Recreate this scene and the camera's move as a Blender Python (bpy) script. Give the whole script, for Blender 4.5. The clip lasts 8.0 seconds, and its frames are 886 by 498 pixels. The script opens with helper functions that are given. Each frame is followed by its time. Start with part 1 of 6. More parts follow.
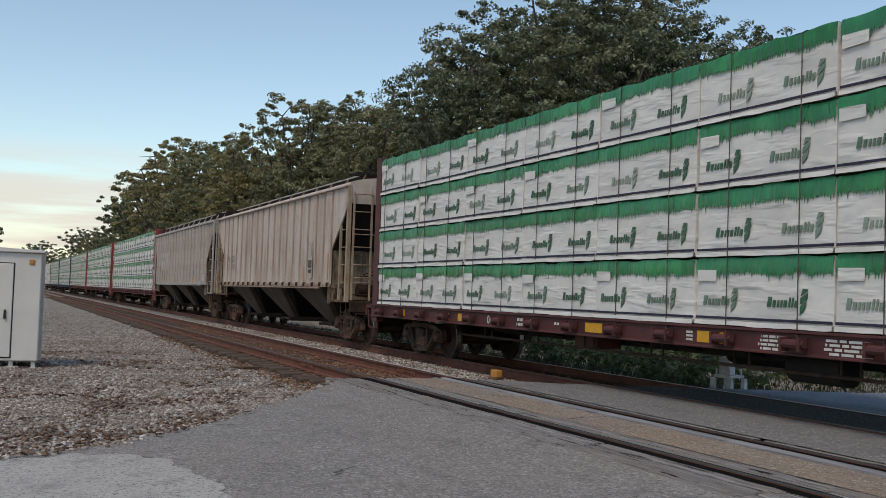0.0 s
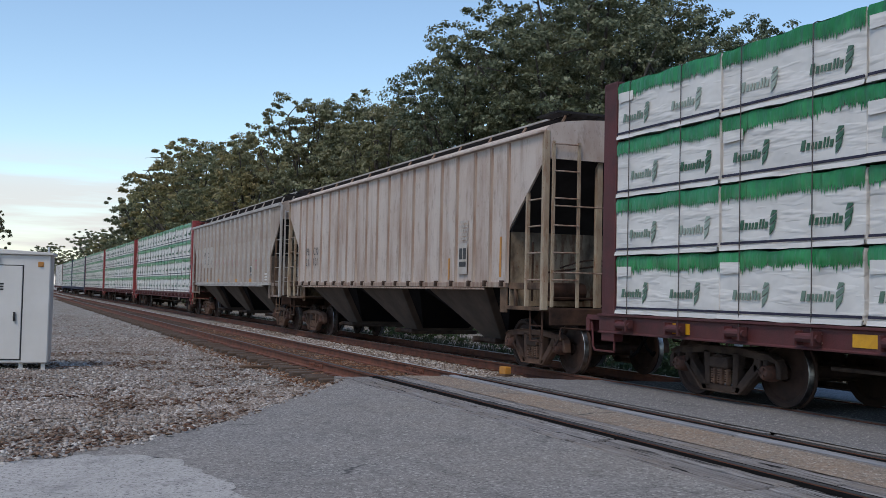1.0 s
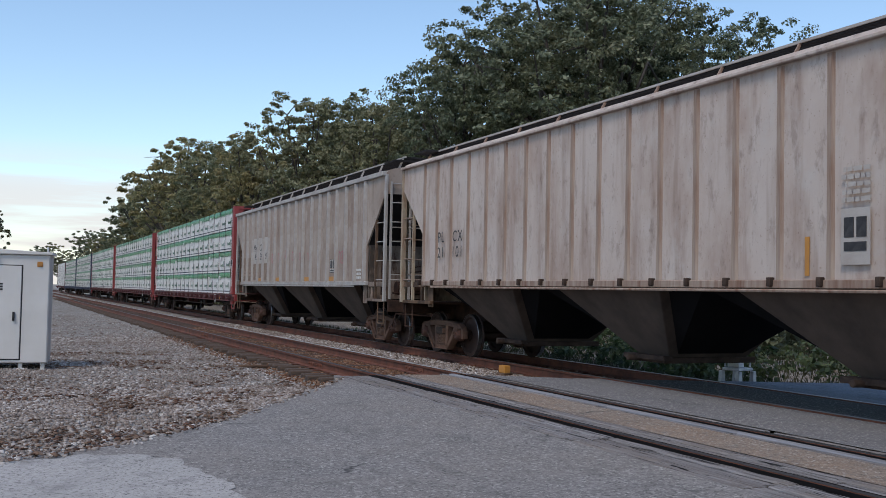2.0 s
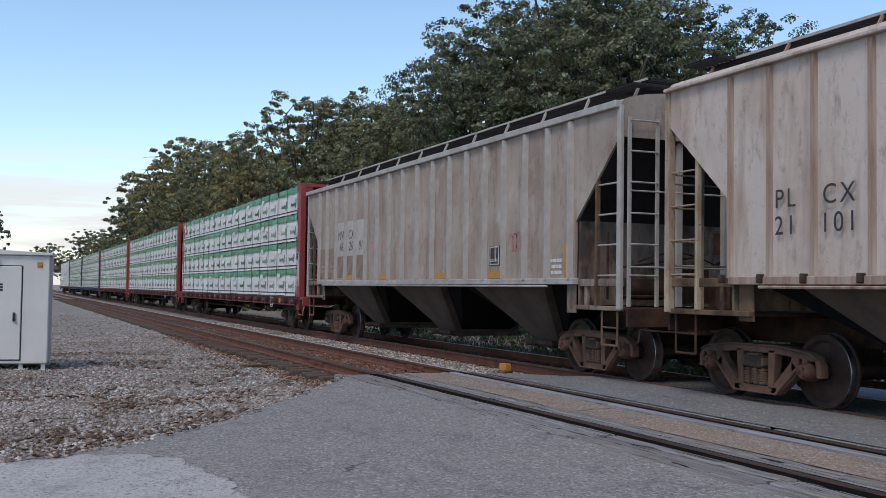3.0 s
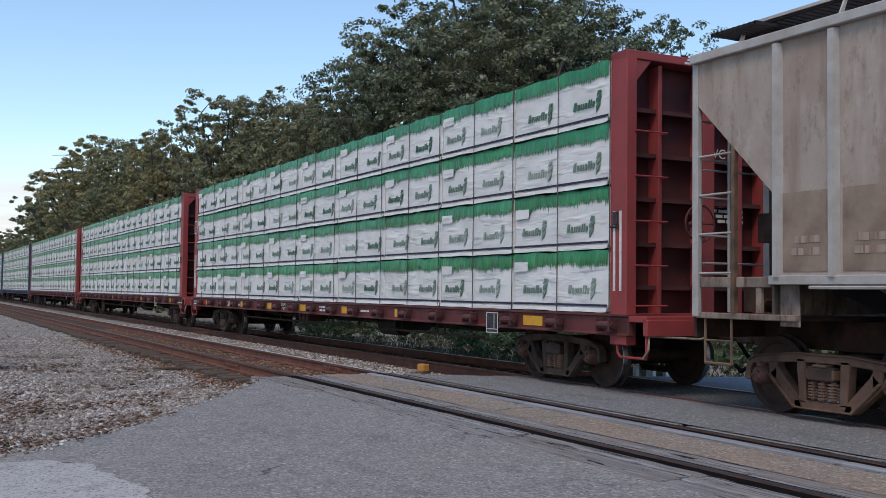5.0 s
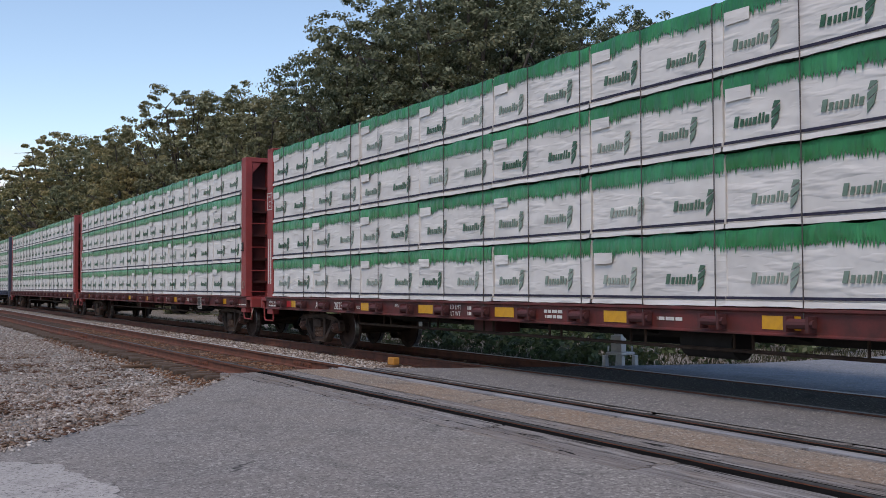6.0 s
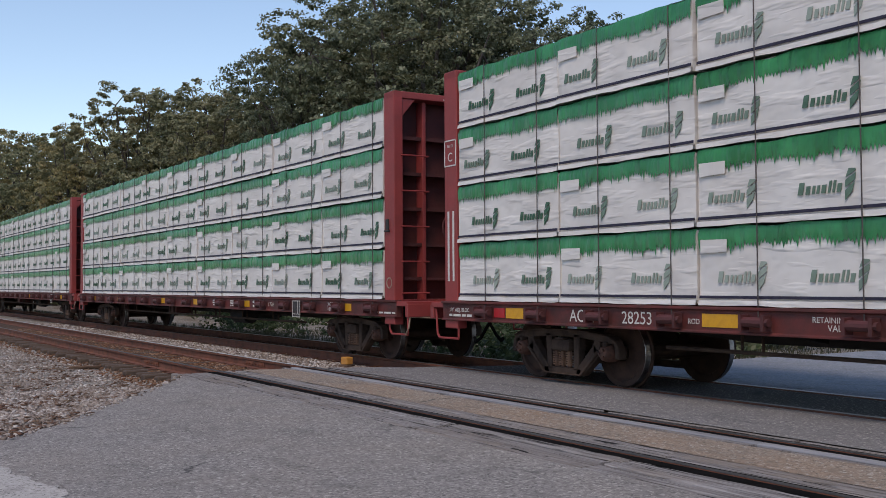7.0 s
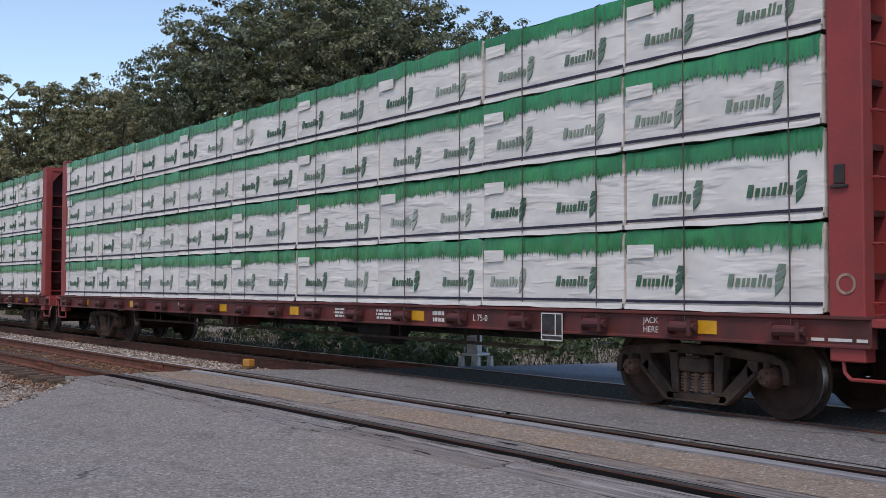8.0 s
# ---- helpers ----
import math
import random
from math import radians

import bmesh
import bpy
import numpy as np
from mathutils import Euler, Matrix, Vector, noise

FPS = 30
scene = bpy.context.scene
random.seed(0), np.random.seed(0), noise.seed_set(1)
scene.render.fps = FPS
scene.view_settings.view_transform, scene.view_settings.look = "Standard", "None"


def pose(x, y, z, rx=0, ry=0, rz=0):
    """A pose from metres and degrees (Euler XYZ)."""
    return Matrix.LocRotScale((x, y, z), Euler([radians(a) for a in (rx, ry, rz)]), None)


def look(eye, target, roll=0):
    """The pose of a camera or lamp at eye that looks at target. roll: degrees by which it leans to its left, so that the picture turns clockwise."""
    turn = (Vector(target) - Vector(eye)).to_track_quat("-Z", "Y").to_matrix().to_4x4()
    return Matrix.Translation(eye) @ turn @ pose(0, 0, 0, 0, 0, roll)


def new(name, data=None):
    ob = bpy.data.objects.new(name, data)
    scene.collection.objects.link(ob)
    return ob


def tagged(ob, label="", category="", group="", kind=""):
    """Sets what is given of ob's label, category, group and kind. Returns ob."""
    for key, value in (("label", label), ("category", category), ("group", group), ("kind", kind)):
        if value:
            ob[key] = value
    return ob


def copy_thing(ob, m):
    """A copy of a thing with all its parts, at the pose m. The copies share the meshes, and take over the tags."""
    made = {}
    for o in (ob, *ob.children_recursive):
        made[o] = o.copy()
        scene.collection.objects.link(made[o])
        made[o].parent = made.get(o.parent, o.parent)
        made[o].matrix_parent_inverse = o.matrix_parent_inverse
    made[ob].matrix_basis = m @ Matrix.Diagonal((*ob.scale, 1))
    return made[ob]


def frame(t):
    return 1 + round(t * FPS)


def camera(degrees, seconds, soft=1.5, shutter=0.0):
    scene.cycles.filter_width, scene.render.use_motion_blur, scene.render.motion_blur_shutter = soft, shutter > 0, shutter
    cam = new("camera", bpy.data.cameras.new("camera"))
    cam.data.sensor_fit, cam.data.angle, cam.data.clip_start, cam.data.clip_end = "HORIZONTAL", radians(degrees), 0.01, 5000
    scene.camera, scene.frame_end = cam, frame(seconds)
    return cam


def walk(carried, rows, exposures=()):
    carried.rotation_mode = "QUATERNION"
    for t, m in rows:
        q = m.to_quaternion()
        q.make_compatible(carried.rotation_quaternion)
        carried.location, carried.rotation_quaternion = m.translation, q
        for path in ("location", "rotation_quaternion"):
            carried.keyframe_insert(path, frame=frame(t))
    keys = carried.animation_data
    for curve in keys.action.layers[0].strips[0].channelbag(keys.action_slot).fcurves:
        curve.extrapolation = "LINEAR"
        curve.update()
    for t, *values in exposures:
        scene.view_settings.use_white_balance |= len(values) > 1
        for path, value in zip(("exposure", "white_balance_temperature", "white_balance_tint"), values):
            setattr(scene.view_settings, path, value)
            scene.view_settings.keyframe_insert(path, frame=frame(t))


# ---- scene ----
LENS = 46.5
EYE = (0.0, 0.0, 1.36)
cam = camera(LENS, 8.0, soft=0.6)

# seconds, then the turn of the hand-held camera (rx, ry, rz)
TURNS = [
    (0.0, 92.577, -1.935, -23.529),
    (0.5, 92.441, -1.713, -23.236),
    (1.0, 92.423, -1.283, -23.090),
    (1.5, 92.399, -1.259, -23.139),
    (3.0, 92.273, -0.848, -23.119),
    (3.5, 92.216, -0.897, -23.280),
    (4.0, 92.220, -1.018, -23.525),
    (4.2, 92.250, -1.000, -23.750),
    (4.3, 92.540, -1.000, -25.080),
    (4.5, 92.556, -0.984, -27.058),
    (5.0, 92.371, -0.685, -27.666),
    (6.5, 91.848, 0.531, -30.720),
    (7.0, 91.929, 0.328, -31.948),
    (7.5, 92.033, 0.051, -33.416),
    (8.0, 92.036, -0.049, -37.253),
]
# the camera's exposure and white balance drift as it pans along the train
GRADE = [(0.0, 0.18, 7600, 6), (0.7, 0.24, 6750, 6), (1.5, 0.29, 6650, 8), (4.2, 0.40, 6600, 7), (5.0, 0.41, 6650, 8), (6.5, 0.33, 7250, 15), (7.5, 0.38, 7200, 13), (8.0, 0.44, 7100, 13)]
walk(cam, [(t, pose(*EYE, rx, ry, rz)) for t, rx, ry, rz in TURNS], GRADE)

# ---- world and light ----
SUN_ELEV, SUN_AZ = 54.0, 229.0      # degrees; azimuth clockwise from +y
world = bpy.data.worlds.new("sky")
scene.world = world
world.use_nodes = True
wn, wl = world.node_tree.nodes, world.node_tree.links
wn.clear()
w_out, w_bg, w_sky = wn.new("ShaderNodeOutputWorld"), wn.new("ShaderNodeBackground"), wn.new("ShaderNodeTexSky")
w_sky.sky_type, w_sky.sun_disc = "NISHITA", False
w_sky.sun_elevation, w_sky.sun_rotation = radians(SUN_ELEV), radians(SUN_AZ)
w_sky.air_density, w_sky.dust_density, w_sky.ozone_density = 1.0, 0.3, 2.6
w_bg.inputs["Strength"].default_value = 0.15
# thin banks of cloud low over the horizon
w_tc, w_map, w_noise, w_ramp = (wn.new("ShaderNodeTexCoord"), wn.new("ShaderNodeMapping"), wn.new("ShaderNodeTexNoise"),
                                wn.new("ShaderNodeValToRGB"))
w_sep, w_band, w_mul, w_mix = wn.new("ShaderNodeSeparateXYZ"), wn.new("ShaderNodeValToRGB"), wn.new("ShaderNodeMath"), wn.new("ShaderNodeMix")
w_map.inputs["Scale"].default_value = (3.0, 3.0, 34.0)
w_noise.inputs["Scale"].default_value, w_noise.inputs["Detail"].default_value = 1.6, 6.0
w_ramp.color_ramp.elements[0].position, w_ramp.color_ramp.elements[1].position = 0.43, 0.60
w_band.color_ramp.elements[0].position, w_band.color_ramp.elements[0].color = 0.0, (1, 1, 1, 1)
w_band.color_ramp.elements[1].position, w_band.color_ramp.elements[1].color = 0.135, (0, 0, 0, 1)
e = w_band.color_ramp.elements.new(0.085)
e.color = (0.75, 0.75, 0.75, 1)
w_mul.operation = "MULTIPLY"
w_mix.data_type = "RGBA"
w_mix.inputs[7].default_value = (4.3, 4.15, 4.3, 1)
wl.new(w_tc.outputs["Generated"], w_map.inputs["Vector"])
wl.new(w_map.outputs["Vector"], w_noise.inputs["Vector"])
wl.new(w_noise.outputs["Fac"], w_ramp.inputs["Fac"])
wl.new(w_tc.outputs["Generated"], w_sep.inputs["Vector"])
wl.new(w_sep.outputs["Z"], w_band.inputs["Fac"])
wl.new(w_ramp.outputs["Color"], w_mul.inputs[0])
wl.new(w_band.outputs["Color"], w_mul.inputs[1])
wl.new(w_mul.outputs["Value"], w_mix.inputs[0])
wl.new(w_sky.outputs["Color"], w_mix.inputs[6])
wl.new(w_mix.outputs[2], w_bg.inputs["Color"])
wl.new(w_bg.outputs["Background"], w_out.inputs["Surface"])

sun_data = bpy.data.lights.new("sun", "SUN")
sun_data.energy, sun_data.angle, sun_data.color = 1.5, radians(18), (1.0, 0.9, 0.8)
sun = new("sun", sun_data)
az, el = radians(SUN_AZ), radians(SUN_ELEV)
sun.matrix_world = look((40 * math.sin(az) * math.cos(el), 40 * math.cos(az) * math.cos(el), 40 * math.sin(el)), (0, 0, 0))


# ---- materials ----
class Nodes:
    """A small writer of node materials."""

    def __init__(self, name, rough=0.7, metal=0.0, spec=0.4):
        self.mat = bpy.data.materials.new(name)
        self.mat.use_nodes = True
        self.t = self.mat.node_tree
        self.bsdf = self.t.nodes["Principled BSDF"]
        self.bsdf.inputs["Roughness"].default_value = rough
        self.bsdf.inputs["Metallic"].default_value = metal
        self.bsdf.inputs["Specular IOR Level"].default_value = spec
        self.tc = self.t.nodes.new("ShaderNodeTexCoord").outputs["Object"]

    def add(self, kind):
        return self.t.nodes.new(kind)

    def link(self, a, b):
        self.t.links.new(a, b)

    def coord(self, scale=(1, 1, 1), shuffle=False):
        m = self.add("ShaderNodeMapping")
        m.inputs["Scale"].default_value = scale
        self.link(self.tc, m.inputs["Vector"])
        if shuffle:
            info, mul = self.add("ShaderNodeObjectInfo"), self.add("ShaderNodeMath")
            mul.operation, mul.inputs[1].default_value = "MULTIPLY", 37.0
            self.link(info.outputs["Random"], mul.inputs[0])
            self.link(mul.outputs["Value"], m.inputs["Location"])
        return m.outputs["Vector"]

    def noise(self, size, detail=4.0, rough=0.55, scale=(1, 1, 1), shuffle=False):
        n = self.add("ShaderNodeTexNoise")
        n.inputs["Scale"].default_value, n.inputs["Detail"].default_value, n.inputs["Roughness"].default_value = 1 / size, detail, rough
        self.link(self.coord(scale, shuffle), n.inputs["Vector"])
        return n.outputs["Fac"]

    def cells(self, size, feature="F1", out="Color", scale=(1, 1, 1)):
        n = self.add("ShaderNodeTexVoronoi")
        n.feature = feature
        n.inputs["Scale"].default_value = 1 / size
        self.link(self.coord(scale), n.inputs["Vector"])
        return n.outputs[out]

    def ramp(self, fac, stops):
        r = self.add("ShaderNodeValToRGB")
        els = r.color_ramp.elements
        els[0].position, els[0].color = stops[0][0], (*stops[0][1], 1)
        els[1].position, els[1].color = stops[-1][0], (*stops[-1][1], 1)
        for p, c in stops[1:-1]:
            els.new(p).color = (*c, 1)
        self.link(fac, r.inputs["Fac"])
        return r.outputs["Color"]

    def grey(self, fac, lo, hi):
        return self.ramp(fac, [(lo, (0, 0, 0)), (hi, (1, 1, 1))])

    def mix(self, fac, a, b, blend="MIX"):
        m = self.add("ShaderNodeMix")
        m.data_type, m.blend_type = "RGBA", blend
        for value, socket in ((fac, m.inputs[0]), (a, m.inputs[6]), (b, m.inputs[7])):
            if isinstance(value, (int, float)):
                socket.default_value = value
            elif isinstance(value, tuple):
                socket.default_value = (*value, 1)
            else:
                self.link(value, socket)
        return m.outputs[2]

    def math(self, op, a, b):
        m = self.add("ShaderNodeMath")
        m.operation = op
        for value, socket in ((a, m.inputs[0]), (b, m.inputs[1])):
            if isinstance(value, (int, float)):
                socket.default_value = value
            else:
                self.link(value, socket)
        return m.outputs["Value"]

    def axis(self, i):
        s = self.add("ShaderNodeSeparateXYZ")
        self.link(self.tc, s.inputs["Vector"])
        return s.outputs[i]

    def done(self, color, bump=None, depth=0.01, rough=None):
        if isinstance(color, tuple):
            self.bsdf.inputs["Base Color"].default_value = (*color, 1)
        else:
            self.link(color, self.bsdf.inputs["Base Color"])
        if bump is not None:
            b = self.add("ShaderNodeBump")
            b.inputs["Distance"].default_value = depth
            b.inputs["Strength"].default_value = 1.0
            self.link(bump, b.inputs["Height"])
            self.link(b.outputs["Normal"], self.bsdf.inputs["Normal"])
        if rough is not None:
            self.link(rough, self.bsdf.inputs["Roughness"])
        return self.mat


def mottled(name, a, b, size=0.3, rough=0.7, metal=0.0, fine=0.03, depth=0.003, scale=(1, 1, 1), spec=0.4, shuffle=False):
    n = Nodes(name, rough, metal, spec)
    c = n.mix(n.grey(n.noise(size, 5, 0.6, scale, shuffle), 0.35, 0.68), a, b)
    return n.done(c, n.noise(fine, 3, 0.6, scale), depth)


def make_wrap():
    n = Nodes("white_lumber_wrap", 0.55, 0, 0.3)
    big = n.noise(0.9, 4, 0.55, (1, 1, 1), True)
    c = n.mix(n.grey(big, 0.35, 0.75), (0.665, 0.635, 0.605), (0.565, 0.53, 0.50))
    c = n.mix(n.math("MULTIPLY", n.grey(n.noise(0.35, 5, 0.65, (1, 1, 0.4), True), 0.6, 0.8), 0.35), c, (0.50, 0.46, 0.40))
    fold = n.noise(0.42, 2, 0.45, (1, 1.0, 1.3), True)
    # creases pulled slantwise across the sheet
    slant = n.add("ShaderNodeMapping")
    slant.inputs["Rotation"].default_value = (radians(52), 0, 0)
    slant.inputs["Scale"].default_value = (1, 0.28, 1.5)
    n.link(n.coord((1, 1, 1), True), slant.inputs["Vector"])
    pull = n.add("ShaderNodeTexNoise")
    pull.inputs["Scale"].default_value, pull.inputs["Detail"].default_value = 5.0, 2.0
    n.link(slant.outputs["Vector"], pull.inputs["Vector"])
    crease = pull.outputs["Fac"]
    relief = n.math("ADD", fold, n.math("MULTIPLY", n.grey(crease, 0.5, 0.72), 0.30))
    return n.done(c, relief, 0.038)


def make_green():
    n = Nodes("green_printed_wrap", 0.36, 0, 0.45)
    c = n.mix(n.grey(n.noise(0.5, 3, 0.6, (1, 1, 1), True), 0.42, 0.68), (0.009, 0.125, 0.030), (0.026, 0.235, 0.072))
    info = n.add("ShaderNodeObjectInfo")
    c = n.mix(n.math("MULTIPLY", info.outputs["Random"], 0.5), c, (0.030, 0.215, 0.105))
    folds = n.noise(0.30, 2, 0.4, (1, 2.2, 0.5), True)
    return n.done(c, folds, 0.075)


def make_ink():
    n = Nodes("green_ink", 0.5, 0, 0.3)
    info = n.add("ShaderNodeObjectInfo")
    c = n.mix(n.grey(n.noise(0.08, 4, 0.6), 0.35, 0.7), (0.014, 0.075, 0.038), (0.06, 0.14, 0.09))
    c = n.mix(n.math("MULTIPLY", n.math("POWER", info.outputs["Random"], 1.6), 0.62), c, (0.46, 0.50, 0.45))
    return n.done(c)


def make_hopper(name, base, worn, rust):
    n = Nodes(name, 0.72, 0, 0.3)
    blotch = n.grey(n.noise(1.1, 5, 0.62), 0.38, 0.7)
    streak = n.grey(n.noise(0.30, 4, 0.6, (1, 1, 0.10)), 0.52, 0.74)
    wide = n.grey(n.noise(0.9, 5, 0.65, (1, 1, 0.4)), 0.45, 0.68)
    smear = n.grey(n.noise(0.22, 6, 0.75, (1, 1, 0.45)), 0.54, 0.68)
    c = n.mix(blotch, base, worn)
    c = n.mix(n.math("MULTIPLY", wide, 0.5), c, (rust[0] * 1.25, rust[1] * 1.25, rust[2] * 1.3))
    c = n.mix(n.math("MULTIPLY", streak, 0.55), c, rust)
    c = n.mix(n.math("MULTIPLY", smear, 0.45), c, (0.115, 0.07, 0.05))
    c = n.mix(n.math("MULTIPLY", n.grey(n.noise(0.05, 4, 0.7), 0.62, 0.72), 0.5), c, (0.13, 0.065, 0.04))
    c = n.mix(n.math("MULTIPLY", n.grey(n.noise(0.6, 5, 0.7, (1, 1, 0.7)), 0.55, 0.7), 0.45), c, (0.50, 0.455, 0.42))
    return n.done(c, n.noise(0.5, 4, 0.5), 0.012)


def make_asphalt(name, a, b, tan, tan_amount):
    n = Nodes(name, 0.95, 0, 0.15)
    grit = n.cells(0.022)
    hue = n.add("ShaderNodeRGBToBW")
    n.link(grit, hue.inputs["Color"])
    c = n.mix(hue.outputs["Val"], a, b)
    c = n.mix(n.math("MULTIPLY", n.grey(n.noise(1.6, 5, 0.6), 0.4, 0.7), tan_amount), c, tan)
    c = n.mix(n.math("MULTIPLY", n.grey(n.noise(0.7, 5, 0.7, (1.0, 0.4, 1)), 0.56, 0.75), 0.5), c, (0.06, 0.06, 0.062))
    c = n.mix(n.math("MULTIPLY", n.grey(n.noise(0.035, 3, 0.7), 0.56, 0.64), 0.75), c, (0.50, 0.47, 0.43))
    c = n.mix(n.math("MULTIPLY", n.grey(n.noise(0.030, 3, 0.7), 0.56, 0.64), 0.75), c, (0.07, 0.068, 0.065))
    c = n.mix(n.math("MULTIPLY", n.grey(n.noise(0.28, 5, 0.7), 0.52, 0.66), 0.35), c, (0.11, 0.105, 0.10))
    crack = n.add("ShaderNodeTexVoronoi")
    crack.feature = "DISTANCE_TO_EDGE"
    crack.inputs["Scale"].default_value = 0.32
    warp = n.add("ShaderNodeVectorMath")
    warp.operation = "MULTIPLY_ADD"
    wob = n.add("ShaderNodeTexNoise")
    wob.inputs["Scale"].default_value, wob.inputs["Detail"].default_value = 1.1, 5
    n.link(n.tc, wob.inputs["Vector"])
    warp.inputs[1].default_value = (1.4, 1.4, 0)
    n.link(wob.outputs["Color"], warp.inputs[0])
    n.link(n.tc, warp.inputs[2])
    n.link(warp.outputs["Vector"], crack.inputs["Vector"])
    line = n.math("MULTIPLY", n.grey(crack.outputs["Distance"], 0.0, 0.012), 1.0)
    gate = n.math("MAXIMUM", line, n.grey(n.noise(1.6, 3, 0.5), 0.36, 0.40))
    c = n.mix(gate, (0.05, 0.05, 0.05), c)
    return n.done(c, hue.outputs["Val"], 0.008)


def make_stones(name, stops, size):
    n = Nodes(name, 0.92, 0, 0.2)
    bw = n.add("ShaderNodeRGBToBW")
    n.link(n.cells(size), bw.inputs["Color"])
    c = n.ramp(bw.outputs["Val"], stops)
    c = n.mix(n.math("MULTIPLY", n.grey(n.noise(0.9, 5, 0.65), 0.48, 0.68), 0.65), c, (0.17, 0.115, 0.075))
    return n.done(c, n.cells(size, "F1", "Distance"), size * 0.8)


def make_islands(name, stops, rough=0.9, spec=0.2, size=0.02, depth=0.003):
    n = Nodes(name, rough, 0, spec)
    geo = n.add("ShaderNodeNewGeometry")
    c = n.ramp(geo.outputs["Random Per Island"], stops)
    c = n.mix(n.math("MULTIPLY", n.grey(n.noise(1.3, 5, 0.65), 0.44, 0.66), 0.6), c, (0.135, 0.088, 0.06))
    return n.done(c, n.noise(size, 3, 0.6), depth)


def make_leaf(name, stops, tint):
    n = Nodes(name, 0.5, 0, 0.4)
    geo = n.add("ShaderNodeNewGeometry")
    c = n.ramp(geo.outputs["Random Per Island"], stops)
    info = n.add("ShaderNodeObjectInfo")
    c = n.mix(n.math("MULTIPLY", info.outputs["Random"], 0.3), c, tint)
    c = n.mix(n.math("MULTIPLY", n.grey(n.noise(3.0, 3, 0.5), 0.5, 0.68), 0.45), c, tint)
    # light passes through the thin blades
    glow, both = n.add("ShaderNodeBsdfTranslucent"), n.add("ShaderNodeMixShader")
    both.inputs[0].default_value = 0.4
    n.link(c, glow.inputs["Color"])
    mat = n.done(c)
    n.link(n.bsdf.outputs["BSDF"], both.inputs[1])
    n.link(glow.outputs["BSDF"], both.inputs[2])
    n.link(both.outputs["Shader"], n.t.nodes["Material Output"].inputs["Surface"])
    return mat


def make_plank():
    """Grey split timber with dark grain along its length and brown, worn patches."""
    n = Nodes("grey_crossing_plank", 0.9, 0, 0.2)
    info = n.add("ShaderNodeObjectInfo")
    grain = n.noise(0.035, 5, 0.7, (1.6, 0.05, 1), True)
    c = n.mix(n.grey(grain, 0.38, 0.62), (0.13, 0.118, 0.115), (0.32, 0.30, 0.295))
    c = n.mix(n.math("MULTIPLY", info.outputs["Random"], 0.45), c, (0.15, 0.122, 0.105))
    c = n.mix(n.math("MULTIPLY", n.grey(n.noise(0.4, 4, 0.6, (1, 0.4, 1), True), 0.5, 0.65), 0.4), c, (0.22, 0.175, 0.14))
    c = n.mix(n.grey(n.noise(0.03, 3, 0.6, (1.5, 0.03, 1), True), 0.36, 0.42), (0.012, 0.011, 0.011), c)
    return n.done(c, grain, 0.012)


def make_grimy(name, paint, rust, soot_shade):
    """Chipped paint with rust runs; the dark blotches stand for soot and shade."""
    n = Nodes(name, 0.85, 0, 0.2)
    c = n.mix(n.grey(n.noise(0.5, 5, 0.65, (1, 1, 0.5)), 0.4, 0.62), paint, tuple(v * 0.7 for v in paint))
    c = n.mix(n.math("MULTIPLY", n.grey(n.noise(0.16, 5, 0.7, (1, 1, 0.22)), 0.52, 0.64), 0.85), c, rust)
    c = n.mix(n.math("MULTIPLY", n.grey(n.noise(0.45, 4, 0.55, (1, 1, 0.6)), 0.42, 0.66), 0.9), c, soot_shade)
    c = n.mix(n.grey(n.noise(0.045, 4, 0.7), 0.62, 0.67), c, rust)
    return n.done(c, n.noise(0.05, 4, 0.6), 0.006)


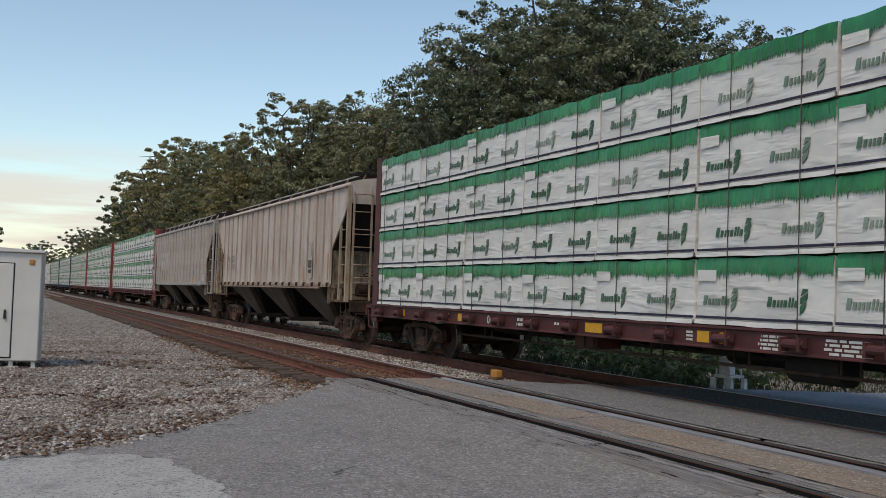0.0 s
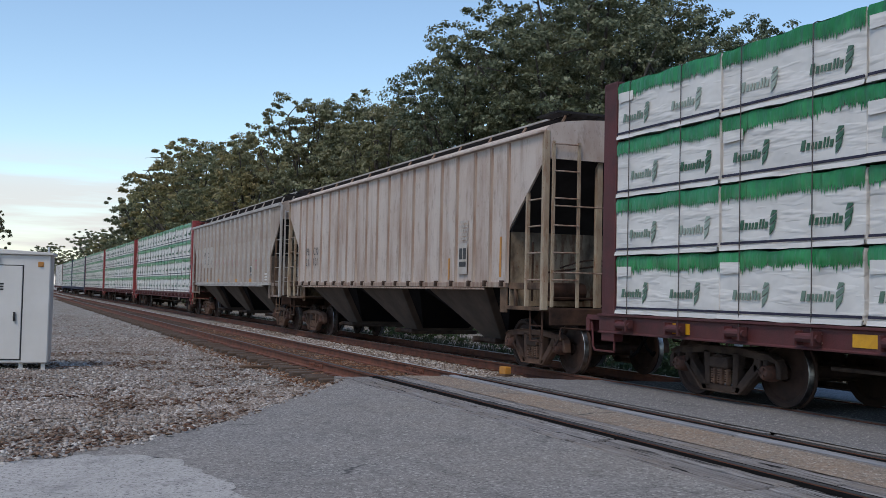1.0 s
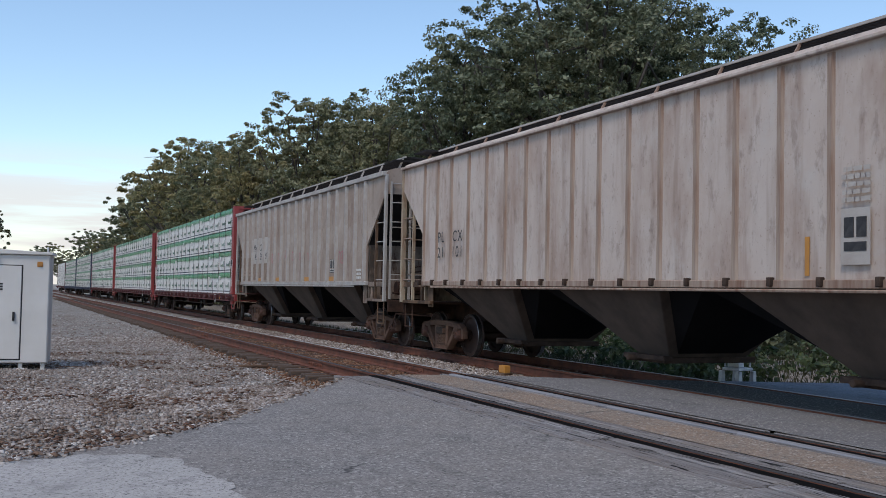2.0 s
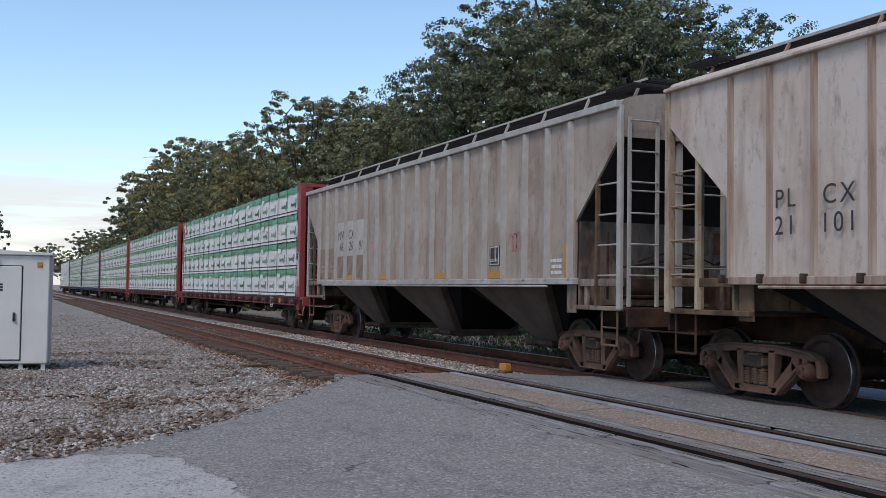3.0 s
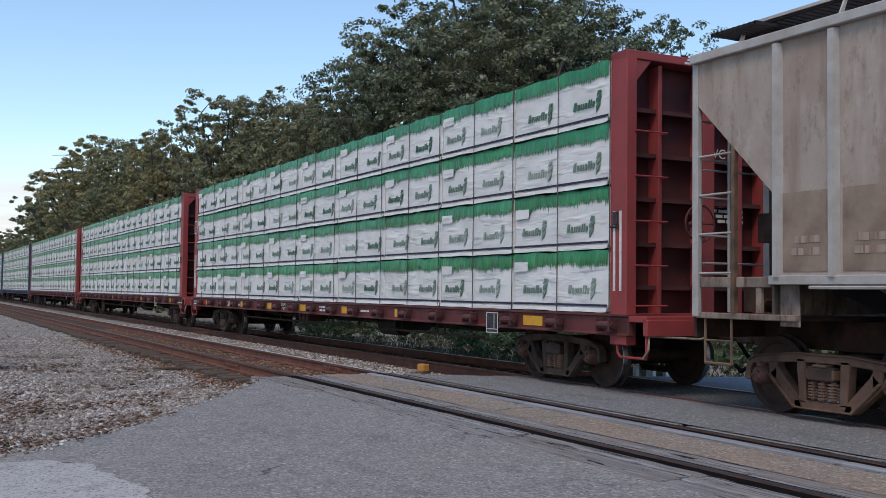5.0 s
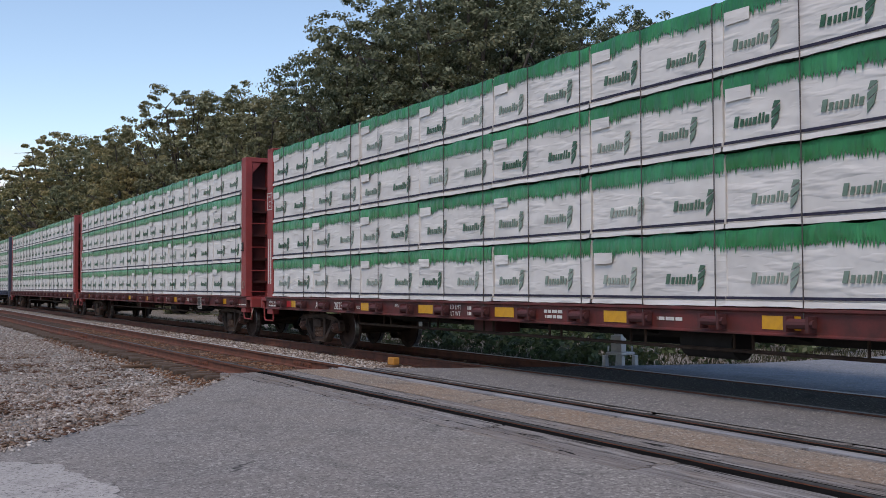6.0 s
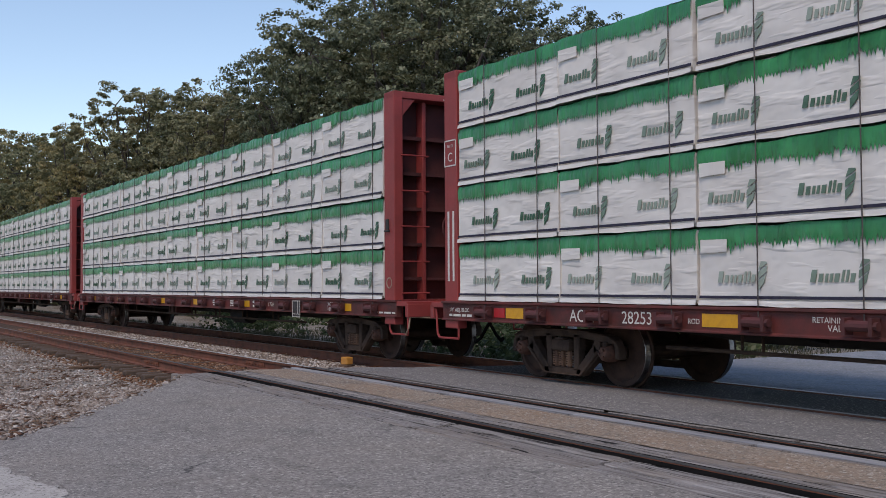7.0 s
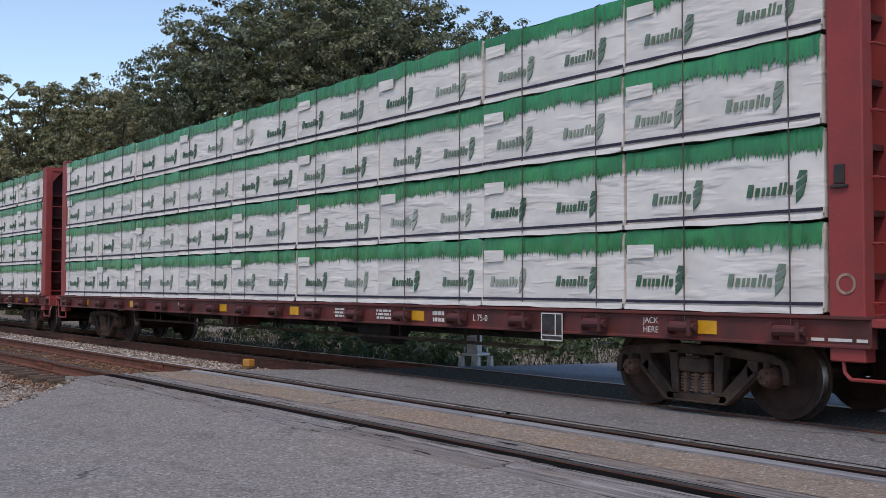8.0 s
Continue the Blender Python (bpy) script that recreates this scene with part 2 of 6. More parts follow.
M = {
    "wrap": make_wrap(),
    "green": make_green(),
    "strip": mottled("dark_printed_strip", (0.012, 0.010, 0.026), (0.03, 0.026, 0.05), 0.06),
    "ink": make_ink(),
    "cable": mottled("steel_cable", (0.06, 0.05, 0.05), (0.12, 0.09, 0.08), 0.1, 0.5, 0.6),
    "red": mottled("oxide_red_paint", (0.285, 0.040, 0.038), (0.195, 0.034, 0.032), 0.7, 0.6, 0, 0.05, 0.003),
    "maroon": mottled("dark_maroon_paint", (0.098, 0.024, 0.025), (0.055, 0.019, 0.018), 0.5, 0.65),
    "blue": mottled("dusty_blue_paint", (0.05, 0.06, 0.10), (0.03, 0.035, 0.06), 0.5, 0.65),
    "hopper_b": make_hopper("weathered_beige_paint", (0.48, 0.388, 0.335), (0.525, 0.447, 0.398), (0.20, 0.115, 0.074)),
    "hopper_c": make_hopper("weathered_cream_paint", (0.375, 0.305, 0.255), (0.285, 0.222, 0.180), (0.155, 0.088, 0.058)),
    "rib": mottled("greyish_rib_paint", (0.40, 0.372, 0.352), (0.29, 0.25, 0.22), 0.4, 0.7),
    "rusty": mottled("rusty_beige_paint", (0.17, 0.105, 0.068), (0.038, 0.024, 0.018), 0.4, 0.85, 0, 0.03, 0.004, spec=0.2),
    # core is near-black for the shade between bays; bay has the lit, dusty brown
    "core": mottled("shaded_slope_sheet", (0.010, 0.009, 0.010), (0.006, 0.006, 0.007), 0.5, 0.9, spec=0.08),
    "bay": mottled("lit_dusty_bay_paint", (0.115, 0.084, 0.068), (0.055, 0.041, 0.035), 0.9, 0.85, spec=0.12),
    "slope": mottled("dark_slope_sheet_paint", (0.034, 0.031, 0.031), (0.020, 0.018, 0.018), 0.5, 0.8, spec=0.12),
    "truck": mottled("grimy_cast_steel", (0.080, 0.053, 0.041), (0.032, 0.022, 0.018), 0.3, 0.9, 0, 0.03, 0.006, spec=0.15),
    "truck_tan": mottled("dusty_cast_steel", (0.165, 0.095, 0.066), (0.075, 0.043, 0.032), 0.45, 0.9, 0, 0.03, 0.008, spec=0.15),
    "wheel": mottled("rusty_wheel_steel", (0.060, 0.034, 0.026), (0.030, 0.019, 0.016), 0.2, 0.8, 0.0, spec=0.2),
    "tread": mottled("polished_steel", (0.40, 0.39, 0.39), (0.16, 0.14, 0.13), 0.15, 0.4, 1.0),
    "cap": mottled("rusty_bearing_cap", (0.12, 0.052, 0.034), (0.05, 0.026, 0.02), 0.08, 0.8),
    "rail": mottled("rusty_rail_steel", (0.165, 0.056, 0.031), (0.078, 0.031, 0.020), 0.3, 0.85, 0.0, 0.03, 0.003),
    "crossing_head": mottled("dark_rail_head", (0.030, 0.027, 0.027), (0.060, 0.056, 0.058), 0.4, 0.5, 0.2, 0.05, 0.001, (1, 0.1, 1)),
    "rust_rib": mottled("rust_stained_rib_paint", (0.36, 0.28, 0.225), (0.19, 0.10, 0.065), 0.12, 0.75, 0, 0.03, 0.002, (1, 1, 0.1)),
    "head": mottled("worn_rail_head", (0.60, 0.59, 0.59), (0.45, 0.44, 0.43), 0.4, 0.5, 0.6, 0.05, 0.001, (1, 0.1, 1)),
    "dull_head": mottled("dull_rail_head", (0.16, 0.14, 0.135), (0.26, 0.24, 0.235), 0.4, 0.45, 0.8, 0.05, 0.001, (1, 0.1, 1)),
    "tie": mottled("weathered_tie_wood", (0.055, 0.034, 0.026), (0.11, 0.078, 0.056), 0.3, 0.95, 0, 0.03, 0.012, (0.25, 1.5, 1.5)),
    "plank": make_plank(),
    "pale_plank": mottled("pale_crossing_board", (0.29, 0.285, 0.30), (0.16, 0.155, 0.165), 0.3, 0.6, 0, 0.03, 0.003, (1.6, 0.12, 1)),
    "rubber": mottled("black_flangeway_rubber", (0.006, 0.006, 0.006), (0.012, 0.011, 0.011), 0.3, 1.0, spec=0.02),
    "asphalt": make_asphalt("worn_asphalt", (0.150, 0.137, 0.130), (0.315, 0.290, 0.276), (0.255, 0.218, 0.188), 0.4),
    "tan_asphalt": make_asphalt("sandy_asphalt", (0.19, 0.150, 0.122), (0.32, 0.255, 0.205), (0.29, 0.195, 0.132), 0.75),
    # lightened and blued: the sky's reflection is mixed into this base colour
    "far_asphalt": make_asphalt("sky_tinted_asphalt", (0.17, 0.19, 0.225), (0.28, 0.30, 0.34), (0.24, 0.25, 0.27), 0.3),
    "dark_asphalt": make_asphalt("dark_smooth_asphalt", (0.135, 0.128, 0.130), (0.225, 0.215, 0.218), (0.20, 0.18, 0.165), 0.3),
    # asphalt colour darkened to hold the shade beneath the passing train
    "shaded_asphalt": make_asphalt("shaded_asphalt", (0.050, 0.047, 0.046), (0.105, 0.098, 0.094), (0.09, 0.078, 0.068), 0.4),
    # dark blotches on the end plates: grime, strengthened to paint their shade
    "grimy_cream": make_grimy("grimy_cream_paint", (0.40, 0.31, 0.22), (0.14, 0.062, 0.034), (0.035, 0.024, 0.019)),
    "grimy_dark": make_grimy("dark_end_paint", (0.27, 0.205, 0.165), (0.10, 0.05, 0.032), (0.05, 0.04, 0.034)),
    "post_cream": make_grimy("rust_run_post_paint", (0.42, 0.34, 0.25), (0.20, 0.085, 0.04), (0.25, 0.17, 0.12)),
    "dark_rust": mottled("dark_rusty_steel", (0.075, 0.040, 0.028), (0.022, 0.015, 0.013), 0.3, 0.9, 0, 0.03, 0.005, spec=0.15),
    "spring": mottled("rusty_coil_steel", (0.19, 0.105, 0.068), (0.09, 0.047, 0.032), 0.1, 0.8, 0, 0.02, 0.003),
    # the posts' red darkened: shade on the bulkhead face put into the colour
    "shaded_red": mottled("shade_darkened_red_paint", (0.085, 0.019, 0.018), (0.045, 0.014, 0.014), 0.5, 0.7, 0, 0.05, 0.003),
    "sill_red": mottled("dirty_oxide_red_paint", (0.135, 0.026, 0.023), (0.060, 0.020, 0.018), 0.35, 0.65, 0, 0.05, 0.003),
    "concrete": make_asphalt("worn_concrete", (0.335, 0.31, 0.295), (0.485, 0.455, 0.432), (0.33, 0.315, 0.295), 0.5),
    "gravel": make_stones("gravel_bed", [(0.0, (0.13, 0.115, 0.10)), (0.5, (0.27, 0.245, 0.22)), (1.0, (0.44, 0.41, 0.38))], 0.05),
    "stone": make_islands("loose_stone", [(0.0, (0.14, 0.105, 0.088)), (0.4, (0.29, 0.24, 0.21)), (0.8, (0.42, 0.365, 0.33)), (1.0, (0.60, 0.56, 0.53))]),
    "rust_stone": make_islands("rust_stained_stone", [(0.0, (0.07, 0.03, 0.018)), (0.6, (0.175, 0.082, 0.044)), (1.0, (0.31, 0.21, 0.15))]),
    "litter": make_islands("dry_leaf_litter", [(0.0, (0.075, 0.038, 0.027)), (0.5, (0.15, 0.078, 0.052)), (1.0, (0.23, 0.155, 0.11))]),
    "cabinet": mottled("off_white_enamel", (0.62, 0.585, 0.55), (0.55, 0.515, 0.48), 0.8, 0.5, 0, 0.2, 0.001),
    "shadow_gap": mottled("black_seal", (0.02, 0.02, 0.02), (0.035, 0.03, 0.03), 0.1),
    "grey_metal": mottled("galvanised_metal", (0.55, 0.55, 0.55), (0.42, 0.42, 0.43), 0.15, 0.55, 0.1),
    "yellow": mottled("yellow_reflector", (0.62, 0.31, 0.015), (0.52, 0.25, 0.02), 0.1, 0.45),
    "orange": mottled("faded_orange_plate", (0.48, 0.21, 0.035), (0.40, 0.18, 0.05), 0.15, 0.6),
    "red_tape": mottled("red_reflector", (0.42, 0.02, 0.03), (0.35, 0.03, 0.03), 0.1, 0.4),
    "white_ink": mottled("white_stencil_paint", (0.62, 0.60, 0.57), (0.48, 0.45, 0.42), 0.12, 0.6),
    "pale_panel": mottled("pale_number_panel", (0.44, 0.395, 0.36), (0.37, 0.315, 0.275), 0.4, 0.65),
    "black_ink": mottled("black_stencil_paint", (0.02, 0.018, 0.02), (0.05, 0.045, 0.045), 0.1, 0.6),
    "dirt": mottled("brown_grime", (0.27, 0.195, 0.145), (0.17, 0.115, 0.085), 0.35, 0.85, 0, 0.03, 0.002),
    "pink_ink": mottled("pink_spray_paint", (0.40, 0.14, 0.15), (0.36, 0.20, 0.19), 0.1, 0.7),
    "leaf_a": make_leaf("oak_leaves", [(0.0, (0.052, 0.070, 0.040)), (0.6, (0.130, 0.160, 0.090)), (1.0, (0.31, 0.335, 0.22))], (0.19, 0.17, 0.085)),
    "leaf_c": make_leaf("olive_leaves", [(0.0, (0.085, 0.096, 0.050)), (0.6, (0.200, 0.210, 0.110)), (1.0, (0.36, 0.35, 0.21))], (0.27, 0.22, 0.11)),
    "leaf_b": make_leaf("autumn_leaves", [(0.0, (0.11, 0.12, 0.055)), (0.6, (0.25, 0.235, 0.11)), (1.0, (0.42, 0.34, 0.17))], (0.31, 0.22, 0.085)),
    "ivy": make_leaf("ivy_leaves", [(0.0, (0.018, 0.034, 0.013)), (0.6, (0.042, 0.072, 0.026)), (1.0, (0.14, 0.18, 0.085))], (0.13, 0.15, 0.06)),
    "grass": make_leaf("rough_grass", [(0.0, (0.025, 0.034, 0.014)), (0.6, (0.052, 0.060, 0.027)), (1.0, (0.12, 0.11, 0.06))], (0.075, 0.062, 0.034)),
    "bark": mottled("oak_bark", (0.085, 0.07, 0.058), (0.045, 0.038, 0.033), 0.15, 0.9, 0, 0.04, 0.02, (1, 1, 0.3)),
}


# ---- mesh tools ----
class Build:
    """Collects verts and faces of one part."""

    def __init__(self):
        self.v, self.f = [], []

    def put(self, verts, faces):
        k = len(self.v)
        self.v.extend(tuple(p) for p in verts)
        self.f.extend(tuple(i + k for i in f) for f in faces)
        return self

    def box(self, x0, x1, y0, y1, z0, z1):
        return self.put([(x0, y0, z0), (x1, y0, z0), (x1, y1, z0), (x0, y1, z0), (x0, y0, z1), (x1, y0, z1), (x1, y1, z1), (x0, y1, z1)],
                        [(3, 2, 1, 0), (4, 5, 6, 7), (0, 1, 5, 4), (1, 2, 6, 5), (2, 3, 7, 6), (3, 0, 4, 7)])

    def prism(self, poly, lo, hi, axis):
        """A polygon (two coordinates in the order of the other axes) drawn out from lo to hi along an axis."""
        def at(p, w):
            a = list(p)
            a.insert(axis, w)
            return tuple(a)
        n = len(poly)
        faces = [tuple(range(n)), tuple(range(2 * n - 1, n - 1, -1))]
        faces += [(i, i + n, (i + 1) % n + n, (i + 1) % n) for i in range(n)]
        return self.put([at(p, lo) for p in poly] + [at(p, hi) for p in poly], faces)

    def tube(self, a, b, r, n=8, r2=None):
        a, b = Vector(a), Vector(b)
        d = (b - a).normalized()
        u = d.orthogonal().normalized()
        w = d.cross(u)
        r2 = r if r2 is None else r2
        ring = [(math.cos(2 * math.pi * i / n), math.sin(2 * math.pi * i / n)) for i in range(n)]
        vs = [a + (u * c + w * s) * r for c, s in ring] + [b + (u * c + w * s) * r2 for c, s in ring]
        fs = [(i, (i + 1) % n, (i + 1) % n + n, i + n) for i in range(n)] + [tuple(range(n - 1, -1, -1)), tuple(range(n, 2 * n))]
        return self.put(vs, fs)

    def lathe(self, profile, n=24):
        """Turns (radius, x) pairs round the x axis."""
        k = len(profile)
        vs = [(x, r * math.cos(2 * math.pi * i / n), r * math.sin(2 * math.pi * i / n)) for i in range(n) for r, x in profile]
        fs = [(i * k + j, i * k + j + 1, ((i + 1) % n) * k + j + 1, ((i + 1) % n) * k + j) for i in range(n) for j in range(k - 1)]
        return self.put(vs, fs)

    def mesh(self, name, mat, bevel=0.0, smooth=False):
        me = bpy.data.meshes.new(name)
        me.from_pydata(self.v, [], self.f)
        bm = bmesh.new()
        bm.from_mesh(me)
        bmesh.ops.recalc_face_normals(bm, faces=bm.faces)
        if bevel:
            edges = [e for e in bm.edges if len(e.link_faces) == 2 and e.calc_face_angle(0) > 0.6]
            bmesh.ops.bevel(bm, geom=edges, offset=bevel, segments=1, affect="EDGES", clamp_overlap=True)
        bm.to_mesh(me)
        bm.free()
        if smooth:
            me.shade_smooth()
            me.set_sharp_from_angle(angle=radians(38))
        me.materials.append(M[mat])
        return me


def big_mesh(name, verts, faces, mat):
    """Many small pieces in one mesh, from arrays."""
    me = bpy.data.meshes.new(name)
    faces = np.asarray(faces, dtype=np.int32)
    me.vertices.add(len(verts))
    me.vertices.foreach_set("co", np.asarray(verts, dtype=np.float32).ravel())
    k = faces.shape[1]
    me.loops.add(faces.size)
    me.loops.foreach_set("vertex_index", faces.ravel())
    me.polygons.add(len(faces))
    me.polygons.foreach_set("loop_start", np.arange(0, faces.size, k, dtype=np.int32))
    me.update(calc_edges=True)
    me.materials.append(M[mat])
    return me


def part(name, mesh, parent, loc=(0, 0, 0), label="", turn=0.0):
    ob = new(name, mesh)
    ob.parent = parent
    ob.matrix_basis = pose(*loc, 0, 0, turn)
    if label:
        tagged(ob, label)
    return ob


def thing(name, label, category, group="", kind="", mesh=None, m=None):
    ob = tagged(new(name, mesh), label, category, group, kind)
    if m is not None:
        ob.matrix_basis = m
    return ob


TEXTS = {}


def text_mesh(words, size, mat, spread=1.0, shear=0.0):
    """Flat lettering as a mesh in the y-z plane that faces -x, read towards -y, centred."""
    key = (words, size, mat, spread)
    if key not in TEXTS:
        cu = bpy.data.curves.new("lettering", "FONT")
        cu.body, cu.size, cu.align_x, cu.align_y, cu.space_character, cu.shear = words, size, "CENTER", "CENTER", spread, shear
        cu.extrude = 0.001
        ob = bpy.data.objects.new("lettering", cu)
        me = bpy.data.meshes.new_from_object(ob)
        bpy.data.objects.remove(ob)
        for v in me.vertices:
            x, y, z = v.co
            v.co = (-z, -x, y)
        me.materials.clear()
        me.materials.append(M[mat])
        TEXTS[key] = me
    return TEXTS[key]


def bars_mesh(name, rows, width, height, mat, seed=1):
    """Lines of writing too small to read, as plain bars facing -x."""
    rnd = random.Random(seed)
    b = Build()
    step = height / rows
    for r in range(rows):
        y = -width / 2
        end = width / 2 - rnd.random() * width * 0.2
        z = height / 2 - (r + 0.5) * step
        while y < end:
            w = min(width * (0.12 + 0.2 * rnd.random()), end - y)
            b.box(-0.002, 0.002, y, y + w, z - step * 0.3, z + step * 0.3)
            y += w + width * 0.05
    return b.mesh(name, mat)


# ---- ground and crossing ----
NEAR_TRACK, FAR_TRACK, HALF_GAUGE = 6.4, 10.1, 0.752
EDGE_X = [-40, -6, 0.0, 0.95, 1.55, 2.25, 3.1, 4.1, 4.9, 5.4, 7.2, 8.4, 9.2, 11.5, 14, 90]
EDGE_Y = [8.6, 8.9, 9.3, 9.75, 10.4, 11.1, 12.5, 14.0, 15.4, 16.0, 15.6, 15.1, 14.7, 13.9, 13.7, 13.7]


def road_edge(x):
    return float(np.interp(x, EDGE_X, EDGE_Y))


def road_z(x):
    return float(np.interp(x, [-40, -4, 0, 4.6, 7.4, 9.0, 11.5, 14, 90], [-0.22, -0.16, -0.11, -0.012, -0.012, -0.036, -0.036, -0.10, -0.25]))


def bed_z(x):
    return float(np.interp(x, [-60, -2, 1.5, 3.2, 4.5, 4.9, 5.3, 5.7, 7.1, 7.8, 8.8, 9.1, 11.6, 12.2, 13.5, 60], [-0.35, -0.30, -0.29, -0.28, -0.27, -0.29, -0.25, -0.205, -0.205, -0.205, -0.20, -0.21, -0.22, -0.24, -0.32, -0.2]))


def ground_z(x, y):
    e = road_edge(x)
    k = min(1.0, max(0.0, (y - e + 0.05) / 0.9))
    k = k * k * (3 - 2 * k)
    low = road_z(x) - 0.07
    z = low * (1 - k) + bed_z(x) * k
    if k > 0 and (x < 4.6 or x > 11.8):
        z += 0.03 * k * noise.noise((x * 0.8, y * 0.8, 0.0)) + 0.015 * k * noise.noise((x * 3, y * 3, 4.0))
    return z


def spread_axis(lo, hi, step, reach):
    mid = list(np.arange(lo, hi + 1e-6, step))
    out, d = [], step
    while d < reach:
        d *= 1.5
        out.append(d)
    return [lo - v for v in reversed(np.cumsum(out))] + mid + [hi + v for v in np.cumsum(out)]


def make_ground():
    xs, ys = spread_axis(-8.0, 16.0, 0.3, 900), spread_axis(-4.0, 34.0, 0.3, 900)
    verts = [(x, y, ground_z(x, y)) for y in ys for x in xs]
    n = len(xs)
    faces = [(j * n + i, j * n + i + 1, (j + 1) * n + i + 1, (j + 1) * n + i) for j in range(len(ys) - 1) for i in range(n - 1)]
    me = big_mesh("ground", verts, faces, "gravel")
    me.shade_smooth()
    return thing("ground", "grey gravel ground with brown leaf litter", "ground", kind="structure", mesh=me)


ground = make_ground()


def slab(name, x0, x1, mat, label, y0=-18.0, ragged=0.10, step=0.12, top=0.0):
    """Paving from x0 to x1 that ends in a broken edge along the road's border."""
    n = max(2, int(min(x1 - x0, 16) / step))
    xs = list(np.linspace(max(x0, x1 - 16), x1, n)) if x0 < -8 else list(np.linspace(x0, x1, n))
    if x0 < -8:
        xs = [x0] + xs
    verts, faces = [], []
    rows = 16
    for x in xs:
        end = road_edge(x) + ragged * noise.noise((x * 3.1, 7.7, 0)) + ragged * 0.5 * noise.noise((x * 11, 2.2, 0))
        for j in range(rows):
            y = y0 + (end - y0) * (j / (rows - 1))
            verts.append((x, y, road_z(x) + top))
        verts.append((x, end + 0.05, road_z(x) - 0.16))
    k = rows + 1
    for i in range(len(xs) - 1):
        for j in range(k - 1):
            faces.append((i * k + j, (i + 1) * k + j, (i + 1) * k + j + 1, i * k + j + 1))
    b = Build().put(verts, faces)
    return thing(name, label, "pavement", kind="structure", mesh=b.mesh(name, mat))


R1, R2, R3, R4 = 5.648, 7.152, 9.348, 10.852
slab("road_1", -40, 4.94, "asphalt", "worn grey asphalt road with cracks and a broken edge")
slab("road_2", 6.06, 6.755, "tan_asphalt", "sandy brown asphalt between the rails of a crossing", ragged=0.05)
slab("road_3", 7.40, 9.22, "dark_asphalt", "dark grey asphalt strip between two railway tracks", ragged=0.2)
# the strip under the train has its shade painted in
slab("road_4", 9.46, 10.74, "shaded_asphalt", "dark oily asphalt between the rails of the far track", ragged=0.05)
slab("road_5", 10.98, 90, "far_asphalt", "grey asphalt road beyond the crossing, tinted blue for reflected sky", y0=1.0, step=0.3)


def make_concrete():
    """A worn concrete apron lying on the asphalt, with a broken rim."""
    rim = [(-12, -8), (2.3, -8), (2.0, 3), (1.75, 6.0), (1.62, 7.0), (1.52, 7.9), (1.36, 8.75), (1.12, 9.15), (0.75, 9.30), (0.0, 9.12), (-1.5, 8.85), (-4, 8.7), (-12, 8.6)]
    pts = []
    for (ax, ay), (bx, by) in zip(rim, rim[1:]):
        n = max(1, int(math.hypot(bx - ax, by - ay) / 0.08)) if by > 3 or ay > 3 else 1
        for i in range(n):
            x, y = ax + (bx - ax) * i / n, ay + (by - ay) * i / n
            pts.append((x + 0.16 * noise.noise((x * 4, y * 4, 1)) + 0.06 * noise.noise((x * 13, y * 13, 1)), y + 0.16 * noise.noise((x * 4, y * 4, 9)) + 0.06 * noise.noise((x * 13, y * 13, 9))))
    pts.append(rim[-1])
    b = Build()
    n = len(pts)
    b.put([(x, y, road_z(x) + 0.006) for x, y in pts] + [(x * 1.003, y + 0.01, road_z(x) - 0.05) for x, y in pts],
          [tuple(range(n))] + [(i, i + n, (i + 1) % n + n, (i + 1) % n) for i in range(n)])
    me = bpy.data.meshes.new("concrete_apron")
    bm = bmesh.new()
    vs = [bm.verts.new(p) for p in b.v]
    for f in b.f:
        bm.faces.new([vs[i] for i in f])
    bmesh.ops.triangulate(bm, faces=bm.faces[:])
    bmesh.ops.recalc_face_normals(bm, faces=bm.faces)
    bm.to_mesh(me)
    bm.free()
    me.materials.append(M["concrete"])
    return thing("concrete_apron", "pale worn concrete apron with a broken rim", "pavement", kind="structure", mesh=me)


make_concrete()


# ---- tracks ----
def rail_meshes(length):
    prof = [(-0.07, -0.172), (0.07, -0.172), (0.07, -0.160), (0.012, -0.142), (0.010, -0.048), (0.036, -0.036), (0.036, -0.004),
            (-0.036, -0.004), (-0.036, -0.036), (-0.010, -0.048), (-0.012, -0.142), (-0.07, -0.160)]
    return Build().prism(prof, -25.0, length, 1)


def head_build(length):
    return Build().prism([(-0.034, -0.005), (0.034, -0.005), (0.034, -0.001), (0.024, 0.001), (-0.024, 0.001), (-0.034, -0.001)], -25.0, length, 1)


RAIL_ME = rail_meshes(330.0).mesh("rail", "rail")
HEAD_ME = head_build(330.0).mesh("rail_head", "head")
DARK_ME = head_build(330.0).mesh("rail_head", "crossing_head")
DULL_ME = head_build(330.0).mesh("rail_head", "dull_head")
SHINE_ME = Build().prism([(-0.033, 0.0015), (0.033, 0.0015), (0.024, 0.0035), (-0.024, 0.0035)], 15.6, 330.0, 1).mesh("rail_head", "head")


FAR_DROP = -0.025      # the far track lies a little lower


def make_track(name, centre, heads, label, drop=0.0):
    track = thing(name, label, "railway track", kind="structure", m=pose(centre, 0, drop))
    for side, head in zip((-1, 1), heads):
        r = part("rail", RAIL_ME, track, (side * HALF_GAUGE, 0, 0))
        part("rail_head", head, r, label="running surface polished by wheels")
    return track


near_track = make_track("track_1", NEAR_TRACK, (DARK_ME, DARK_ME), "rusty steel railway track on wooden ties")
far_track = make_track("track_2", FAR_TRACK, (DULL_ME, HEAD_ME), "railway track that carries the freight train", FAR_DROP)

